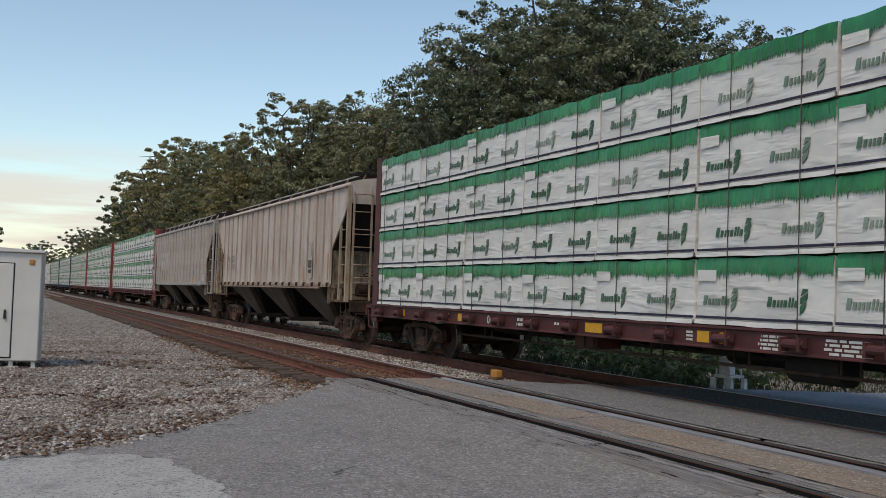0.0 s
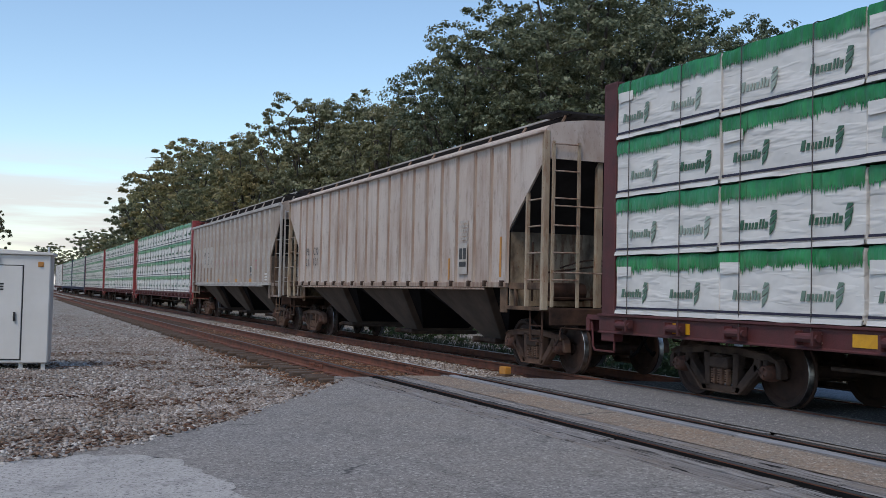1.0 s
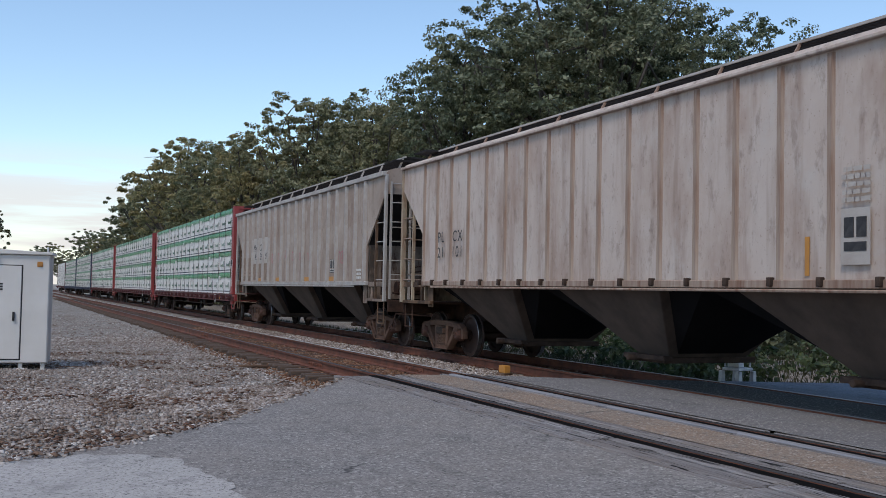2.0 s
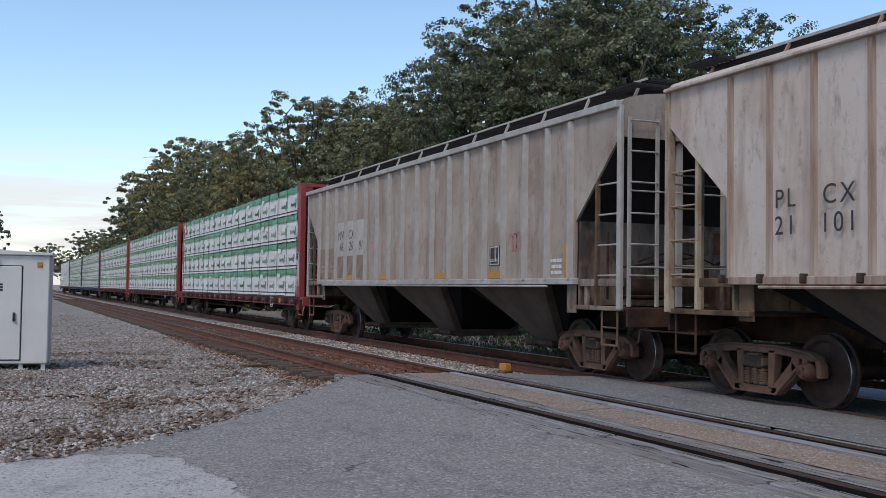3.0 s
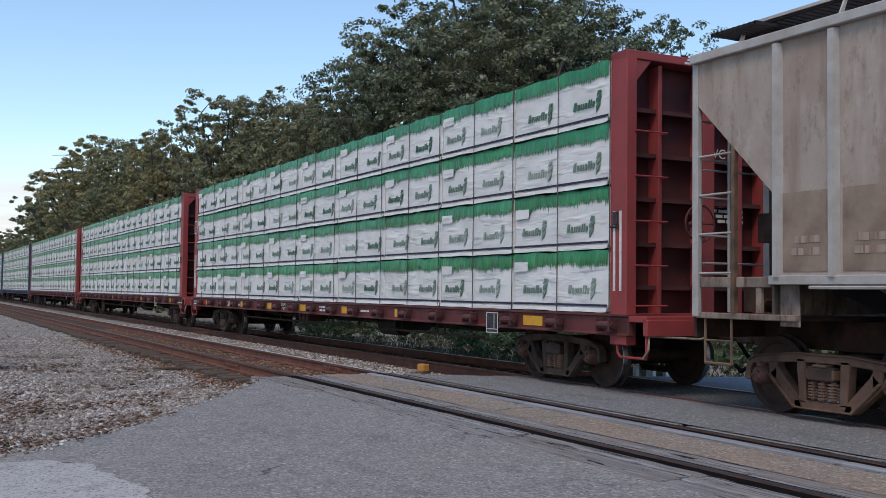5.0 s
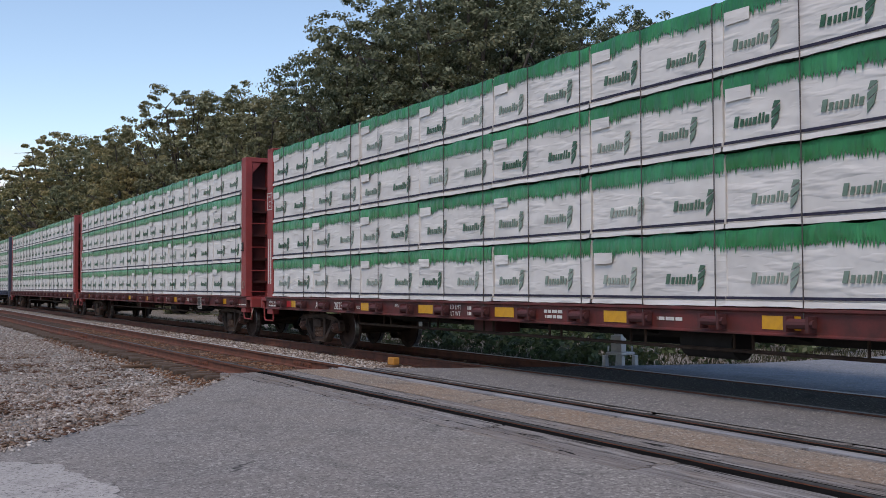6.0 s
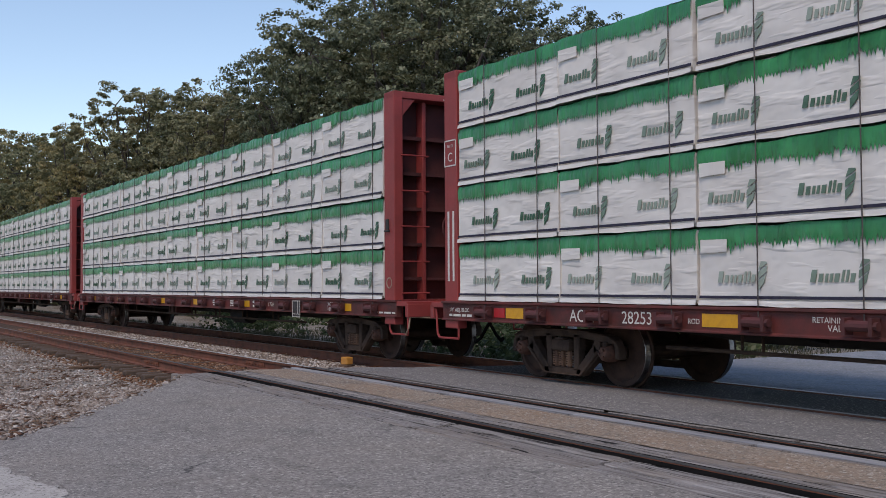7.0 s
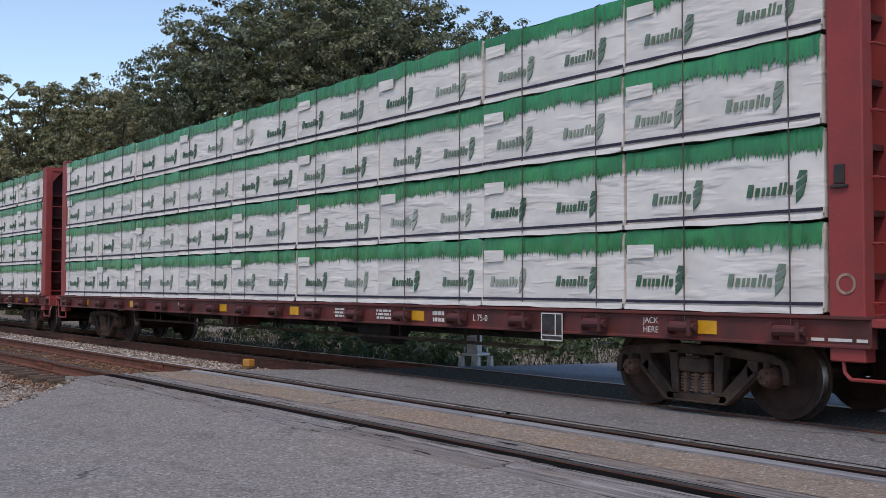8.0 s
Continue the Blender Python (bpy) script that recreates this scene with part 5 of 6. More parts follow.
    for k in range(10):
        a0, a1 = k * 0.35, (k + 1) * 0.35
        valve.tube((-0.9 + 0.16 * k, -0.32, 1.85 + 0.16 * math.sin(a0)), (-0.74 + 0.16 * k, -0.32, 1.85 + 0.16 * math.sin(a1)), 0.014, 5)
    valve_me = valve.mesh("brake_gear", "dark_rust", 0, True)
    rod_me = Build().tube((-1.45, 0, 2.9), (1.45, 0, 2.9), 0.013, 6).tube((-1.45, 0, 1.75), (1.45, 0, 1.75), 0.013, 6).mesh("grab_rail", rib_mat)
    step_me = Build().tube((0, -0.22, 1.1), (0, -0.22, 0.55), 0.018, 6).tube((0, 0.22, 1.1), (0, 0.22, 0.55), 0.018, 6).tube((0, -0.22, 0.55), (0, 0.22, 0.55), 0.018, 6).tube((0, -0.22, 0.82), (0, 0.22, 0.82), 0.014, 6).mesh("step", "dark_rust" if paint == "hopper_b" else "rusty")
    for s in (-1, 1):
        turn = 0 if s < 0 else 180
        part("end_sheet", top_me, car, (0, s * (over - 0.01), 0))
        part("slope_sheet", slope_me, car, turn=turn)
        part("end_plate", plate_me, car, turn=turn)
        part("end_platform", platform_me, car, turn=turn)
        part("end_beam", beam_me, car, turn=turn)
        part("draft_sill", draft_me, car, turn=turn)
        for x in (-1, 1):
            part("end_sill", rail_w_me, car, (x * 1.52, 0, 0), turn=turn)
            part("corner_post", post_me, car, (x * (hx - 0.01), s * (over - 0.02), 0))
            part("step", step_me, car, (x * 1.52, s * (over - 0.35), 0))
            side_ladder(x * (hx - 0.01), s * (over - 0.66), turn)
        end_ladder(-1.2, s * (over + 0.06), turn)
        part("end_brace", brace_me, car, (0, s * (over - 0.1), 0))
        part("grab_rail", rod_me, car, (0, s * (over + 0.08), 0))
        part("brake_gear", valve_me, car, (0, s * (half + 0.45), 0), turn=turn)
        add_truck(car, s * truck_y, "truck_tan", True)
    wheel = part("brake_wheel", WHEELB.mesh("brake_wheel", "truck", 0, True), car, (0.62, -over - 0.12, 2.25))
    add_draft_gear(car, over - 0.05, "dark_rust")
    # three hopper bays
    bay_l = 4.62
    def tapered(t, m, w, wl, low):
        return Build().put([(-w, -t, 1.50), (w, -t, 1.50), (w, t, 1.50), (-w, t, 1.50), (-wl, -m - 0.3, low), (wl, -m - 0.3, low), (wl, m - 0.3, low), (-wl, m - 0.3, low)],
                           [(0, 1, 5, 4), (1, 2, 6, 5), (2, 3, 7, 6), (3, 0, 4, 7), (4, 5, 6, 7), (3, 2, 1, 0)])
    # lit tone on each bay's sheets, shade colour on the core behind them
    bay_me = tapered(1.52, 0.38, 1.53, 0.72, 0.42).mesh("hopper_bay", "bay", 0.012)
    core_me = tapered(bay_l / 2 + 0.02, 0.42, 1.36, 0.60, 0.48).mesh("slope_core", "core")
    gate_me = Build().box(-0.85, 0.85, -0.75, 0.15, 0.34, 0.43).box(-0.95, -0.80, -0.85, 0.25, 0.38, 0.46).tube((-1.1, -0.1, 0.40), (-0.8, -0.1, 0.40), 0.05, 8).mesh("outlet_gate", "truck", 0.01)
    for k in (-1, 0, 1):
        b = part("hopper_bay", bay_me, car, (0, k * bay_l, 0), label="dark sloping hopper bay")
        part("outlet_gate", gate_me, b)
        part("slope_core", core_me, b, label="slope sheets between the bays, coloured black for shade")
    # roof walk, its stands and the hatch trough
    walk_zone = part("roof_walk", Build().box(-1.02, -0.98, -over + 0.1, over - 0.1, z1 + lift - 0.06, z1 + lift).box(-0.46, -0.42, -over + 0.1, over - 0.1, z1 + lift - 0.06, z1 + lift).mesh("roof_walk", "slope"), car)
    slats = Build()
    y = -over + 0.1
    while y < over - 0.1:
        slats.box(-1.0, -0.44, y, y + 0.03, z1 + lift - 0.04, z1 + lift - 0.005)
        y += 0.11
    part("grating", slats.mesh("grating", "slope"), walk_zone)
    for s in (-1, 1):
        cross = Build()
        for k in range(9):
            yy = s * over - s * (0.05 + 0.09 * k)
            cross.box(-1.35, 1.35, yy - 0.012, yy + 0.012, z1 + 0.36, z1 + 0.40)
        near, far = sorted((s * over - s * 0.03, s * over - s * 0.79))
        for x in (-1.35, 0.0, 1.32):
            cross.box(x, x + 0.03, near, far, z1 + 0.355, z1 + 0.395)
        part("end_grating", cross.mesh("end_grating", "slope"), car)
    stand_me = Build().prism([(-1.03, z1 + lift), (-0.99, z1 + lift), (-1.18, z1 + 0.05), (-1.24, z1 + 0.05)], -0.013, 0.013, 1).mesh("stand", rib_mat)
    part("walk_edge", Build().box(-1.045, -1.02, -over + 0.1, over - 0.1, z1 + lift - 0.03, z1 + lift + 0.005).mesh("walk_edge", "rib"), car)
    n = 11
    for k in range(n + 1):
        part("stand", stand_me, car, (0, -over + 0.3 + (2 * over - 0.6) * k / n, 0))
    part("hatch_trough", Build().box(-0.34, 0.34, -over + 0.9, over - 0.9, z1 + 0.2, z1 + 0.38).mesh("hatch_trough", rib_mat, 0.02), car)
    CARS.append((car, u))
    return car


ribs_b = [s * y for y in (7.23, 6.50, 5.76, 4.90, 4.08, 3.26, 2.45, 1.63, 0.82) for s in (-1, 1)] + [0.0]
ribs_c = [7.25, 6.48, 5.62, 4.77, 3.95, 3.11, 2.25, 1.36, 0.46, -0.44, -1.34, -2.26, -3.11, -3.98, -4.79, -5.63, -6.45, -7.22]
hop_b = make_hopper_car(34.6, 7.2, 0.40, ribs_b, "hopper_b", "rust_rib", 0.06, 0.035, "weathered beige covered hopper car with rusty streaks and ladders", "grimy_cream", "post_cream", 0.055, 7.35, 1.40, 0.03)
hop_c = make_hopper_car(53.05, 7.35, 0.50, ribs_c, "hopper_c", "rib", 0.062, 0.075, "weathered cream covered hopper car with raised grey ribs and black lettering", "grimy_dark", "rib", 0.035, 7.11, 1.28, 0.09)


def side_note(car, name, mesh, y, z, label="", x=-1.594):
    return part(name, mesh, car, (x, y, z), label=label)


def plate(w, h, mat):
    return Build().box(-0.003, 0.003, -w / 2, w / 2, -h / 2, h / 2).mesh("plate", mat)


for y, top, bottom in ((5.20, "MW", "46"), (4.36, "CX", "26"), (3.53, "", "91")):
    side_note(hop_c, "number_panel", plate(0.68, 0.92, "pale_panel"), y, 2.70, "pale repainted panel")
    if top:
        side_note(hop_c, "lettering", text_mesh(top, 0.345, "black_ink", 0.95, 0.15), y, 2.79, x=-1.60)
    side_note(hop_c, "lettering", text_mesh(bottom, 0.345, "black_ink", 0.95, 0.15), y, 2.48, x=-1.60)
for y in (6.88, 6.05):
    side_note(hop_c, "dirt_patch", plate(0.66, 0.86, "dirt"), y, 2.05, "brown grime on the lower panel", x=-1.5945)
    side_note(hop_c, "lettering", bars_mesh("lettering", 2, 0.42, 0.26, "rust_rib", int(y * 10)), y, 1.90, x=-1.600)
for y in (5.20, 4.36, 3.53):
    side_note(hop_c, "dirt_patch", plate(0.66, 0.58, "dirt"), y, 1.94, "brown grime on the lower panel", x=-1.5945)
for y in (4.36, 1.80, -1.80, -4.38):
    side_note(hop_c, "orange_plate", plate(0.55, 0.12, "orange"), y, 1.66, x=-1.600)
side_note(hop_c, "orange_plate", plate(0.13, 0.55, "orange"), -7.05, 1.88)
side_note(hop_c, "orange_plate", plate(0.13, 0.45, "orange"), 7.08, 1.85)
y = -4.38
for dy in (-0.12, 0.12):
    side_note(hop_c, "stencil_panel", plate(0.20, 0.24, "black_ink"), y + dy, 2.08)
side_note(hop_c, "stencil_panel", plate(0.44, 0.10, "black_ink"), y, 1.88)
side_note(hop_c, "stencil_frame", STENCIL_LINE_ME, y, 2.02, x=-1.60)
side_note(hop_c, "lettering", bars_mesh("lettering", 3, 0.42, 0.3, "white_ink", 41), -6.7, 1.78)
side_note(hop_c, "lettering", bars_mesh("lettering", 2, 0.4, 0.14, "black_ink", 42), 5.2, 1.85)


def loop_mark(seed, size):
    """One sprayed stroke."""
    rnd = random.Random(seed)
    b = Build()
    pts = []
    a0 = rnd.uniform(0, 6)
    for k in range(rnd.randrange(9, 14)):
        a = a0 + k * 0.62
        r = size * (0.75 + 0.35 * rnd.random())
        pts.append(Vector((0, 0.62 * r * math.cos(a), r * math.sin(a))))
    for p, q in zip(pts, pts[1:]):
        d = (q - p).normalized().cross(Vector((1, 0, 0))) * 0.016
        b.put([p - d, p + d, q + d, q - d], [(0, 1, 2, 3)])
    return b.mesh("spray_mark", "pink_ink")


for k, size, y in ((5, 0.15, 2.7), (6, 0.16, 1.8), (7, 0.14, 0.9), (8, 0.15, 0.0), (9, 0.12, -0.9), (15, 0.13, -1.8)):
    tagged(side_note(hop_c, "spray_mark", loop_mark(k, size), y, 2.42 + 0.08 * math.sin(k * 2.0)), kind="stuff")
for k in range(3):
    tagged(side_note(hop_c, "spray_mark", loop_mark(50 + k, 0.17), -5.2 + 0.14 * (k - 1), 2.25), kind="stuff")
bracket_me = Build().box(-0.06, 0.02, -0.035, 0.035, -0.06, 0.05).mesh("sill_bracket", "truck", 0.008)
for y in ribs_b:
    part("sill_bracket", bracket_me, hop_b, (-1.63, y + 0.1, 1.56))
latch_me = Build().box(-0.02, 0.01, -0.05, 0.05, -0.09, 0.09).box(-0.03, 0.0, -0.09, 0.09, -0.13, -0.10).mesh("latch", "shadow_gap", 0.006)
for car in (car_d, car_e):
    part("latch", latch_me, car, (-1.405, -HALF_LOAD - 0.16, 2.40))
# the older hopper's panels
for y, top, bottom in ((6.19, "PL", "21"), (5.34, "CX", "101")):
    side_note(hop_b, "lettering", text_mesh(top, 0.32, "black_ink", 1.25), y, 2.49, x=-1.634)
    side_note(hop_b, "lettering", text_mesh(bottom, 0.32, "black_ink", 1.25), y, 2.17, x=-1.634)
y = -5.3
side_note(hop_b, "number_panel", plate(0.42, 0.62, "pale_panel"), y, 2.05, "", -1.63)
for dy, dz, w, h in ((-0.09, 0.13, 0.14, 0.22), (0.09, 0.13, 0.14, 0.22), (0, -0.08, 0.32, 0.10)):
    side_note(hop_b, "stencil_panel", plate(w, h, "black_ink"), y + dy, 2.02 + dz, "", -1.636)
side_note(hop_b, "lettering", bars_mesh("lettering", 5, 0.42, 0.42, "pale_panel", 44), y, 2.62, "", -1.63)
side_note(hop_b, "orange_plate", plate(0.07, 0.75, "orange"), -6.95, 2.05, "", -1.60)
side_note(hop_b, "orange_plate", plate(0.07, 0.45, "orange"), -4.54, 1.85, "", -1.60)


# ---- trees ----
def leaf_cloud(centres, per, leaf, rng, squash=0.85, clump=0.33, full=62):
    """Diamond leaves in dense sprays over the given lobes (x, y, z, radius), facing outwards and up, with gaps between the sprays."""
    all_v = []
    for cx, cy, cz, r in centres:
        n = int(per * r * r)
        clumps = max(6, int(n / full))
        d = rng.normal(size=(clumps, 3)) + (0, 0, 0.25)
        d /= np.linalg.norm(d, axis=1)[:, None]
        heart = d * (r * (0.45 + 0.62 * rng.random((clumps, 1)) ** 0.5)) * (1, 1, squash) + (cx, cy, cz)
        wide = clump * rng.uniform(0.55, 1.5, clumps)
        pick = rng.integers(0, clumps, n)
        q = rng.normal(size=(n, 3))
        q /= np.linalg.norm(q, axis=1)[:, None]
        c = heart[pick] + q * (rng.random((n, 1)) ** 0.45) * wide[pick][:, None] * (1.25, 1.25, 0.62)
        face = q * 0.7 + d[pick] * 0.5 + (0, 0, 0.5) + rng.normal(size=(n, 3)) * 0.55
        u = np.cross(face, rng.normal(size=(n, 3)))
        u /= np.linalg.norm(u, axis=1)[:, None]
        w = np.cross(u, face)
        w /= np.linalg.norm(w, axis=1)[:, None]
        s = leaf * rng.uniform(0.6, 1.35, (n, 1))
        all_v.append(np.stack([c - u * s, c + w * s * 0.6, c + u * s, c - w * s * 0.6], 1))
    v = np.concatenate(all_v)
    return v.reshape(-1, 3), np.arange(len(v) * 4).reshape(-1, 4)


def tree_meshes(seed, height, spread, lobes, per, leaf, mat):
    rng = np.random.default_rng(seed)
    centres = []
    base = height * 0.30
    trunk = Build()
    trunk.tube((0, 0, -0.4), (0.1, 0.05, base), height * 0.030, 9, height * 0.022)
    for k in range(lobes):
        f = (k + 0.5) / lobes
        z = base + (height - base) * (0.10 + 0.80 * f)
        reach = spread * math.sin(math.pi * (0.20 + 0.68 * f)) * rng.uniform(0.25, 0.86)
        a = k * 2.399 + rng.uniform(-0.4, 0.4)
        r = spread * rng.uniform(0.31, 0.47) * (1.05 - 0.3 * f)
        c = (reach * math.cos(a), reach * math.sin(a), min(z, height - r * 0.8))
        centres.append((*c, r))
        knee = (c[0] * 0.45, c[1] * 0.45, base + (c[2] - base) * 0.45)
        trunk.tube((0.1, 0.05, base * 0.9), knee, height * 0.012, 6, height * 0.008)
        trunk.tube(knee, c, height * 0.008, 5, height * 0.003)
        for j in range(3):
            tip = Vector(c) + Vector(rng.normal(size=3)) * r * 0.25
            trunk.tube(c, tip, height * 0.003, 4, height * 0.001)
    v, f = leaf_cloud(centres, per, leaf, rng)
    return trunk.mesh("trunk", "bark"), big_mesh("crown", v, f, mat)


KINDS = {
    "oak_1": tree_meshes(1, 17.0, 8.5, 32, 400, 0.088, "leaf_a"),
    "oak_2": tree_meshes(2, 16.0, 7.5, 30, 400, 0.088, "leaf_a"),
    "mid_1": tree_meshes(3, 15.0, 5.8, 26, 340, 0.105, "leaf_c"),
    "mid_2": tree_meshes(4, 14.0, 5.2, 24, 340, 0.105, "leaf_b"),
    "mid_3": tree_meshes(5, 15.0, 6.4, 26, 340, 0.105, "leaf_c"),
    "far_1": tree_meshes(6, 15.0, 5.8, 24, 150, 0.160, "leaf_c"),
    "far_2": tree_meshes(7, 14.0, 5.2, 22, 150, 0.160, "leaf_b"),
    "far_3": tree_meshes(8, 15.0, 6.4, 24, 150, 0.160, "leaf_a"),
}
FULL = {"oak_1": 17.0, "oak_2": 16.0, "mid_1": 15.0, "mid_2": 14.0, "mid_3": 15.0, "far_1": 15.0, "far_2": 14.0, "far_3": 15.0}


def make_tree(kind, x, y, height, turn=0.0, wide=1.0):
    if y > 112:
        kind = kind.replace("mid", "far")
    trunk, crown = KINDS[kind]
    s = height / FULL[kind]
    label = "large dark green oak tree with a broad leafy crown" if "oak" in kind else ("leafy tree with yellowing autumn leaves" if kind.endswith("2") else "dark green leafy tree in a row along the railway")
    ob = thing("tree", label, "tree", "trees along the railway", m=pose(x, y, -0.25, 0, 0, turn) @ Matrix.Diagonal((s * wide, s * wide, s, 1)))
    part("trunk", trunk, ob)
    part("crown", crown, ob)
    return ob


for row in (
    ("oak_1", 27.6, 46.0, 18.8, 20, 1.0), ("oak_2", 33.4, 44.5, 16.4, 120, 0.92), ("oak_2", 22.6, 50.0, 15.0, 200, 0.80), ("oak_1", 32.0, 53.0, 18.5, 260, 1.0),
    ("mid_1", 19.0, 54.0, 12.0, 10, 0.9), ("mid_3", 23.0, 70.0, 15.7, 60, 0.9), ("mid_1", 20.3, 74.0, 15.9, 130, 0.9), ("mid_3", 25.0, 66.0, 14.5, 40, 1.0),
    ("mid_2", 18.2, 84.0, 14.0, 70, 0.95), ("mid_3", 18.8, 93.0, 14.8, 200, 0.95), ("mid_2", 18.0, 104.0, 16.2, 20, 1.0), ("mid_2", 17.6, 116.0, 17.8, 310, 1.0),
    ("mid_1", 17.8, 128.0, 17.0, 80, 1.0), ("mid_3", 18.0, 142.0, 16.4, 150, 1.0), ("mid_1", 17.8, 158.0, 14.2, 10, 1.0), ("mid_3", 18.2, 174.0, 12.0, 95, 1.0),
    ("mid_1", 18.5, 192.0, 11.0, 185, 1.0), ("mid_2", 19.0, 212.0, 11.5, 255, 1.1), ("mid_1", 20.0, 236.0, 13.0, 45, 1.1), ("mid_3", 20.0, 262.0, 15.0, 15, 1.1),
    ("mid_3", 15.5, 285.0, 10.0, 70, 1.0), ("mid_1", 9.8, 252.0, 11.4, 100, 1.0), ("mid_3", 7.6, 246.0, 10.0, 210, 0.8), ("mid_1", 9.0, 300.0, 9.5, 100, 1.2), ("mid_3", 1.0, 310.0, 8.0, 10, 1.2), ("mid_1", -2.6, 118.0, 12.2, 33, 0.62),
    ("mid_3", -9.0, 124.0, 13.5, 75, 1.0), ("mid_1", 38.0, 56.0, 14.5, 20, 1.1), ("mid_3", 27.0, 78.0, 15.0, 140, 1.2), ("mid_1", 25.0, 98.0, 15.0, 230, 1.2),
    ("mid_3", 25.0, 124.0, 15.0, 20, 1.2), ("mid_1", 39.5, 46.0, 13.6, 200, 1.0),
):
    make_tree(*row)


def foliage(name, boxes, height, leaf, mat, label, category, seed, gap=-0.2):
    """Low growth in uneven clumps."""
    rng = np.random.default_rng(seed)
    lobes = []
    for x0, x1, y0, y1, n, r0, r1 in boxes:
        for _ in range(n):
            x, y, r = rng.uniform(x0, x1), rng.uniform(y0, y1), rng.uniform(r0, r1)
            if noise.noise((x * 0.5, y * 0.5, seed)) > gap:
                lobes.append((x, y, -0.25 + r * 0.35 * height, r))
    v, f = leaf_cloud(lobes, 240 * (0.08 / leaf) ** 1.0, leaf, rng, 0.7 * height, leaf * 2.4)
    return thing(name, label, category, kind="stuff", mesh=big_mesh(name, v, f, mat))


foliage("ivy", [(13.2, 19, 15.2, 40, 170, 0.35, 0.8), (12.8, 14.4, 16, 24, 26, 0.3, 0.55), (12.0, 12.9, 16.0, 17.6, 16, 0.25, 0.42)], 1.0, 0.07, "ivy", "low green ivy and weeds beside the track", "ivy", 12)
foliage("undergrowth", [(19, 27, 16, 42, 70, 0.9, 1.9), (16, 21, 40, 120, 80, 1.0, 2.2), (40, 52, -2, 30, 50, 1.2, 2.4)], 1.25, 0.16, "leaf_a", "dark leafy undergrowth beneath the trees", "undergrowth", 13, -0.6)


def make_grass():
    rng = np.random.default_rng(21)
    boxes = ((12.0, 24.0, 13.9, 34.0, 16000), (11.6, 13.0, 30.0, 70.0, 2500))
    pts = np.concatenate([np.stack([rng.uniform(a, b, n), rng.uniform(c, d, n)], 1) for a, b, c, d, n in boxes])
    z = np.array([ground_z(x, y) for x, y in pts])
    n = len(pts)
    h, a, lean = rng.uniform(0.05, 0.20, n), rng.uniform(0, 6.28, n), rng.uniform(-0.08, 0.08, (n, 2))
    w = np.stack([np.cos(a), np.sin(a)], 1) * 0.014
    base0, base1 = np.column_stack([pts - w, z - 0.02]), np.column_stack([pts + w, z - 0.02])
    tip = np.column_stack([pts + lean, z + h])
    v = np.stack([base0, base1, tip], 1).reshape(-1, 3)
    return thing("grass", "rough green grass beside the road", "grass", kind="stuff", mesh=big_mesh("grass", v, np.arange(n * 3).reshape(-1, 3), "grass"))


make_grass()


# ---- things beside the track ----
def make_cabinet():
    cab = thing("signal_cabinet", "off-white metal railway signal cabinet on short legs", "cabinet", m=pose(-0.02, 21.4, ground_z(0, 21.4), 0, 0, -6))
    w, d, h = 0.86, 1.0, 2.20
    body = Build().box(-w - 0.9, w, 0, d, 0.12, h)
    part("body", body.mesh("body", "cabinet", 0.02), cab)
    part("roof", Build().prism([(-w - 0.97, h), (w + 0.05, h), (w + 0.05, h + 0.05), (-0.4, h + 0.11), (-w - 0.97, h + 0.05)], -0.06, d + 0.06, 1).mesh("roof", "cabinet", 0.01), cab)
    door = part("door", Build().box(-1.35, 0.36, -0.03, 0.0, 0.20, h - 0.22).mesh("door", "cabinet", 0.01), cab)
    part("seal", Build().box(-1.37, 0.38, -0.006, 0.004, 0.18, h - 0.20).mesh("seal", "shadow_gap"), cab)
    part("handle", Build().box(0.22, 0.26, -0.07, -0.03, 0.93, 1.10).tube((0.24, -0.06, 1.0), (0.24, -0.10, 1.0), 0.02, 8).mesh("handle", "shadow_gap", 0.004), door)
    part("notice", bars_mesh("notice", 3, 0.5, 0.16, "shadow_gap", 61), door, (-0.22, -0.034, 1.58), turn=90)
    part("lamp", Build().tube((0.68, -0.03, 2.02), (0.68, 0.0, 2.02), 0.035, 10).box(0.63, 0.73, -0.012, 0.0, 1.97, 2.07).mesh("lamp", "orange"), cab, label="small orange indicator plate")
    part("lamp_hood", Build().box(-0.45, -0.05, -0.10, 0.0, h - 0.14, h - 0.06).mesh("lamp_hood", "grey_metal", 0.01), cab)
    leg = Build().box(-0.04, 0.04, 0.0, 0.08, -0.1, 0.13).mesh("leg", "white_ink", 0.006)
    for x in (-w - 0.8, -0.6, 0.38, w - 0.08):
        for y in (0.05, d - 0.15):
            part("leg", leg, cab, (x, y, 0))
    part("aerial", Build().tube((w - 0.05, 0.1, h), (w - 0.05, 0.1, h + 0.16), 0.02, 6).mesh("aerial", "grey_metal"), cab)
    return cab


make_cabinet()


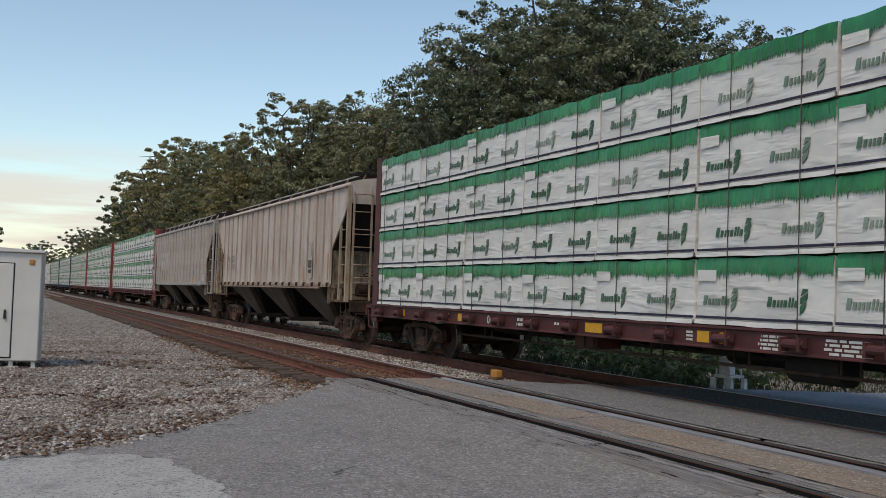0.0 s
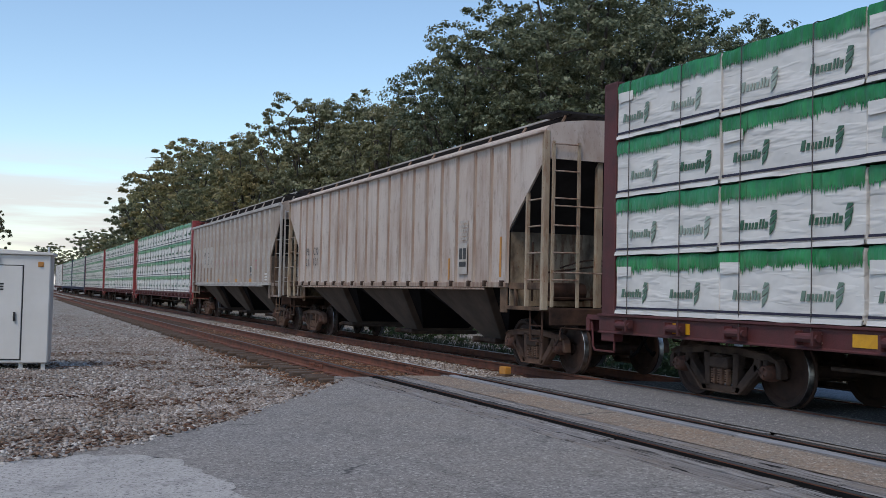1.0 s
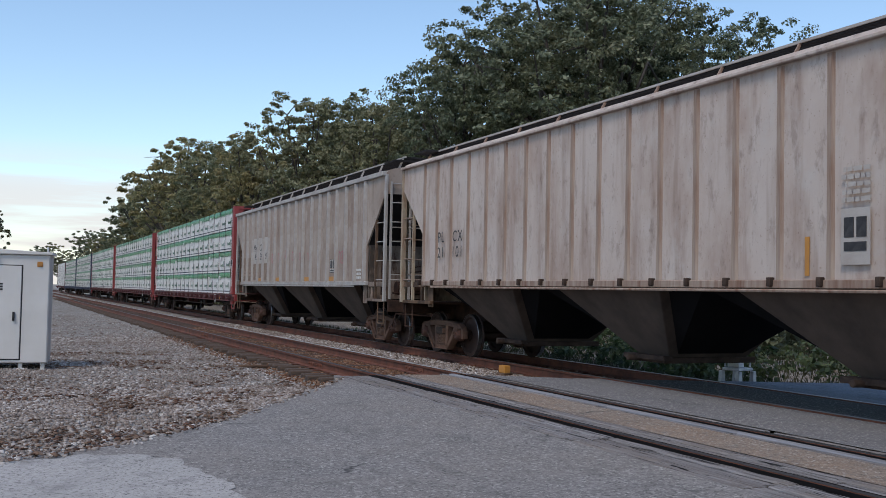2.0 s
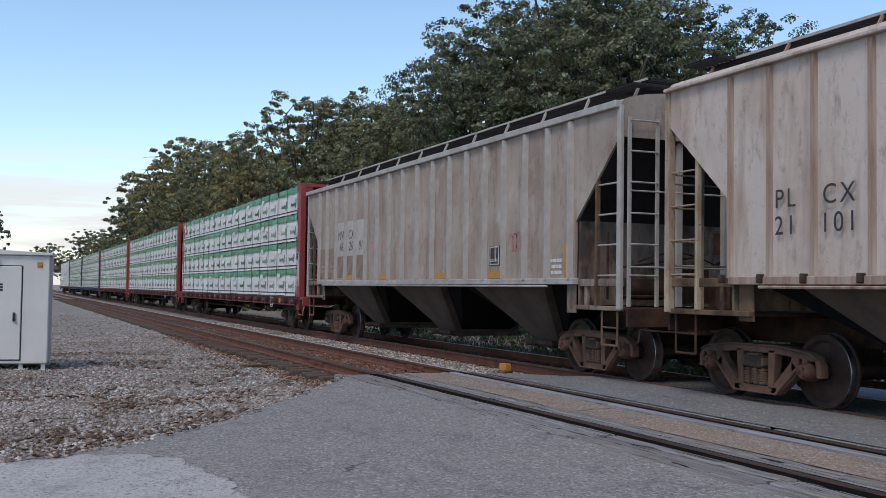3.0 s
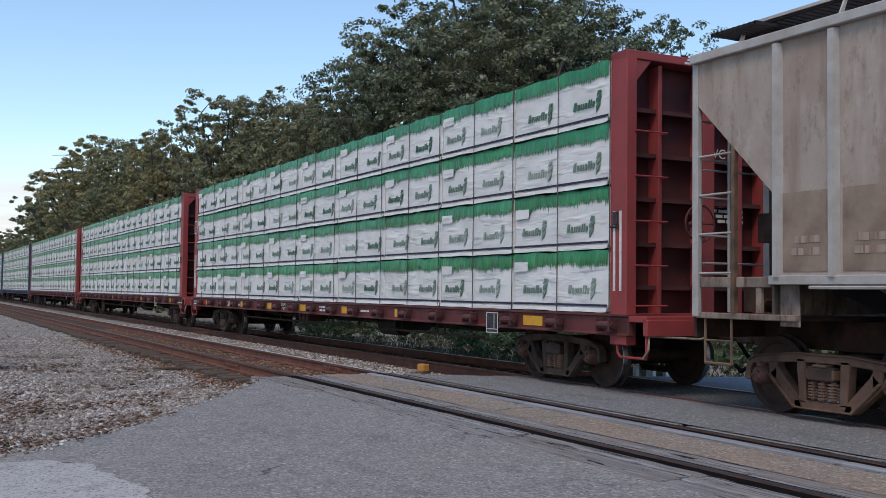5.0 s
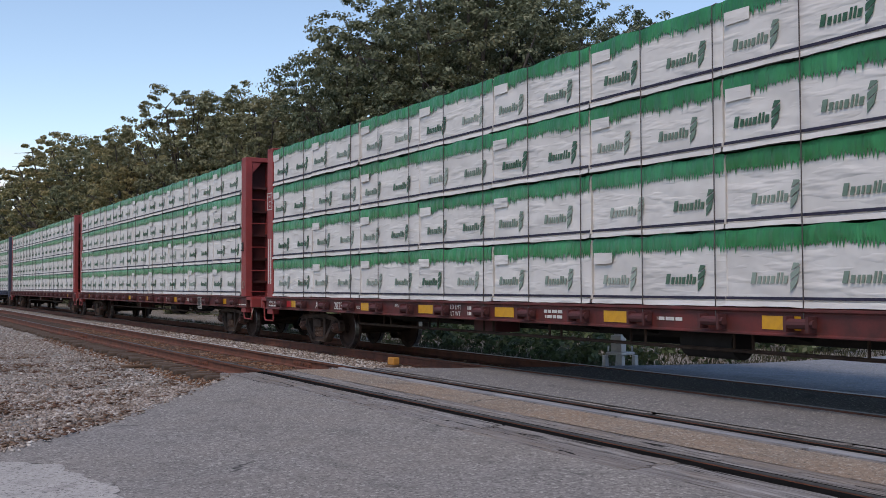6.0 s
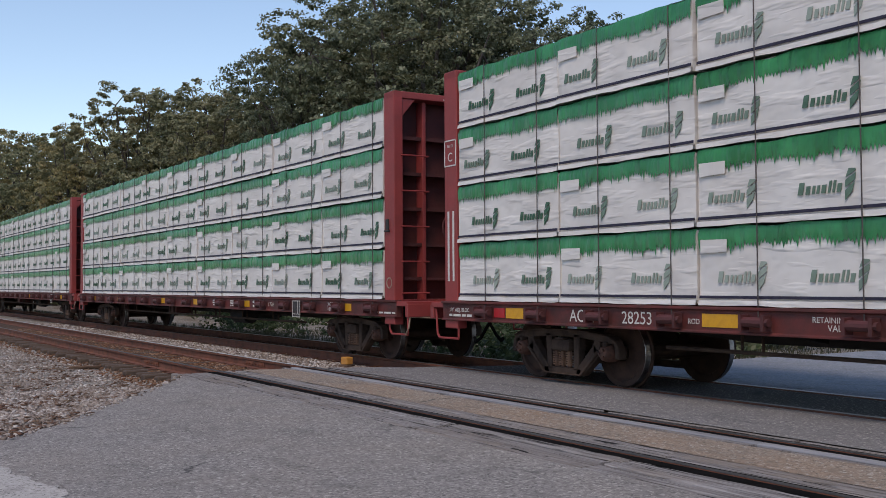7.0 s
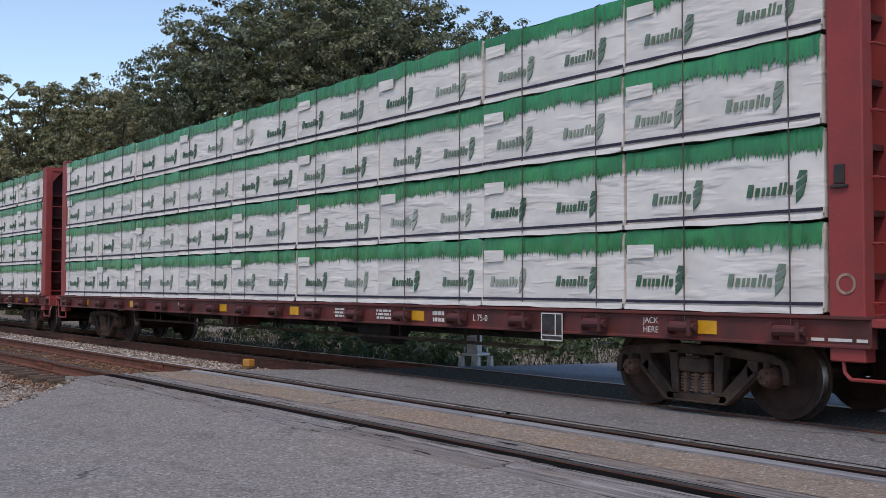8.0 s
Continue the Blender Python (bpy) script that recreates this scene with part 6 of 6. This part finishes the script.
def make_signal_base():
    base = thing("crossing_signal", "galvanised crossing signal foot with four legs on gravel", "signal", m=pose(12.1, 14.9, ground_z(12.1, 14.9), 0, 0, 12))
    part("plate", Build().box(-0.19, 0.19, -0.19, 0.19, 0.30, 0.35).box(-0.25, 0.25, -0.25, 0.25, 0.02, 0.06).mesh("plate", "grey_metal", 0.01), base)
    leg = Build().prism([(-0.06, 0.0), (0.06, 0.0), (0.04, 0.31), (-0.04, 0.31)], -0.04, 0.04, 1).mesh("leg", "grey_metal", 0.006)
    for x in (-0.19, 0.19):
        for y in (-0.19, 0.19):
            part("leg", leg, base, (x, y, -0.02))
    part("pole", Build().tube((0, 0, 0.36), (0, 0, 1.9), 0.075, 14).mesh("pole", "grey_metal", 0, True), base)
    part("sleeve", Build().tube((0, 0, 0.36), (0, 0, 0.72), 0.11, 14).box(-0.15, -0.05, -0.14, 0.10, 0.36, 0.66).mesh("sleeve", "grey_metal", 0.008), base)
    bolt = Build().tube((0, 0, 0.36), (0, 0, 0.46), 0.018, 6).mesh("bolt", "grey_metal")
    for x in (-0.15, 0.15):
        for y in (-0.15, 0.15):
            part("bolt", bolt, base, (x, y, 0))


make_signal_base()


def make_marker():
    ob = thing("track_marker", "small faded yellow marker block by the rail", "marker", m=pose(8.72, 17.4, -0.20, 0, 0, 8))
    part("block", Build().box(-0.07, 0.07, -0.10, 0.10, 0.06, 0.20).mesh("block", "orange", 0.012), ob)
    part("base", Build().box(-0.10, 0.10, -0.14, 0.14, -0.02, 0.06).mesh("base", "rusty", 0.01), ob)


make_marker()

# a weathered timber end and a rail clip by the near rail
thing("timber_offcut", "pale weathered timber offcut lying beside the ties", "timber", mesh=Build().box(-0.32, 0.32, -0.05, 0.05, 0.0, 0.06).mesh("timber_offcut", "rusty", 0.015),
      m=pose(4.75, 20.8, -0.26, 0, 2, 12))


# ---- what moves ----
def motions():
    key_times = [0.0, 1 / 30, 1.0, 2.0, 3.0, 4.0, 5.0, 6.0, 7.0, 8.0 - 1 / 30, 8.0]
    for car, u in CARS:
        walk(car, [(t, pose(FAR_TRACK, u - SPEED * t, 0)) for t in key_times])
    for ob, (x, y, z, rx, ry, rz) in BUNDLES:
        walk(ob, [(t, pose(x, y - SPEED * t, z, rx, ry, rz)) for t in key_times])
    for w, y in WHEELSETS:
        rows = []
        for k in range(241):
            t = k / 30
            rows.append((t, pose(0, y, WHEEL_Z, math.degrees(SPEED * t / WHEEL_R) % 360)))
        walk(w, rows)


motions()
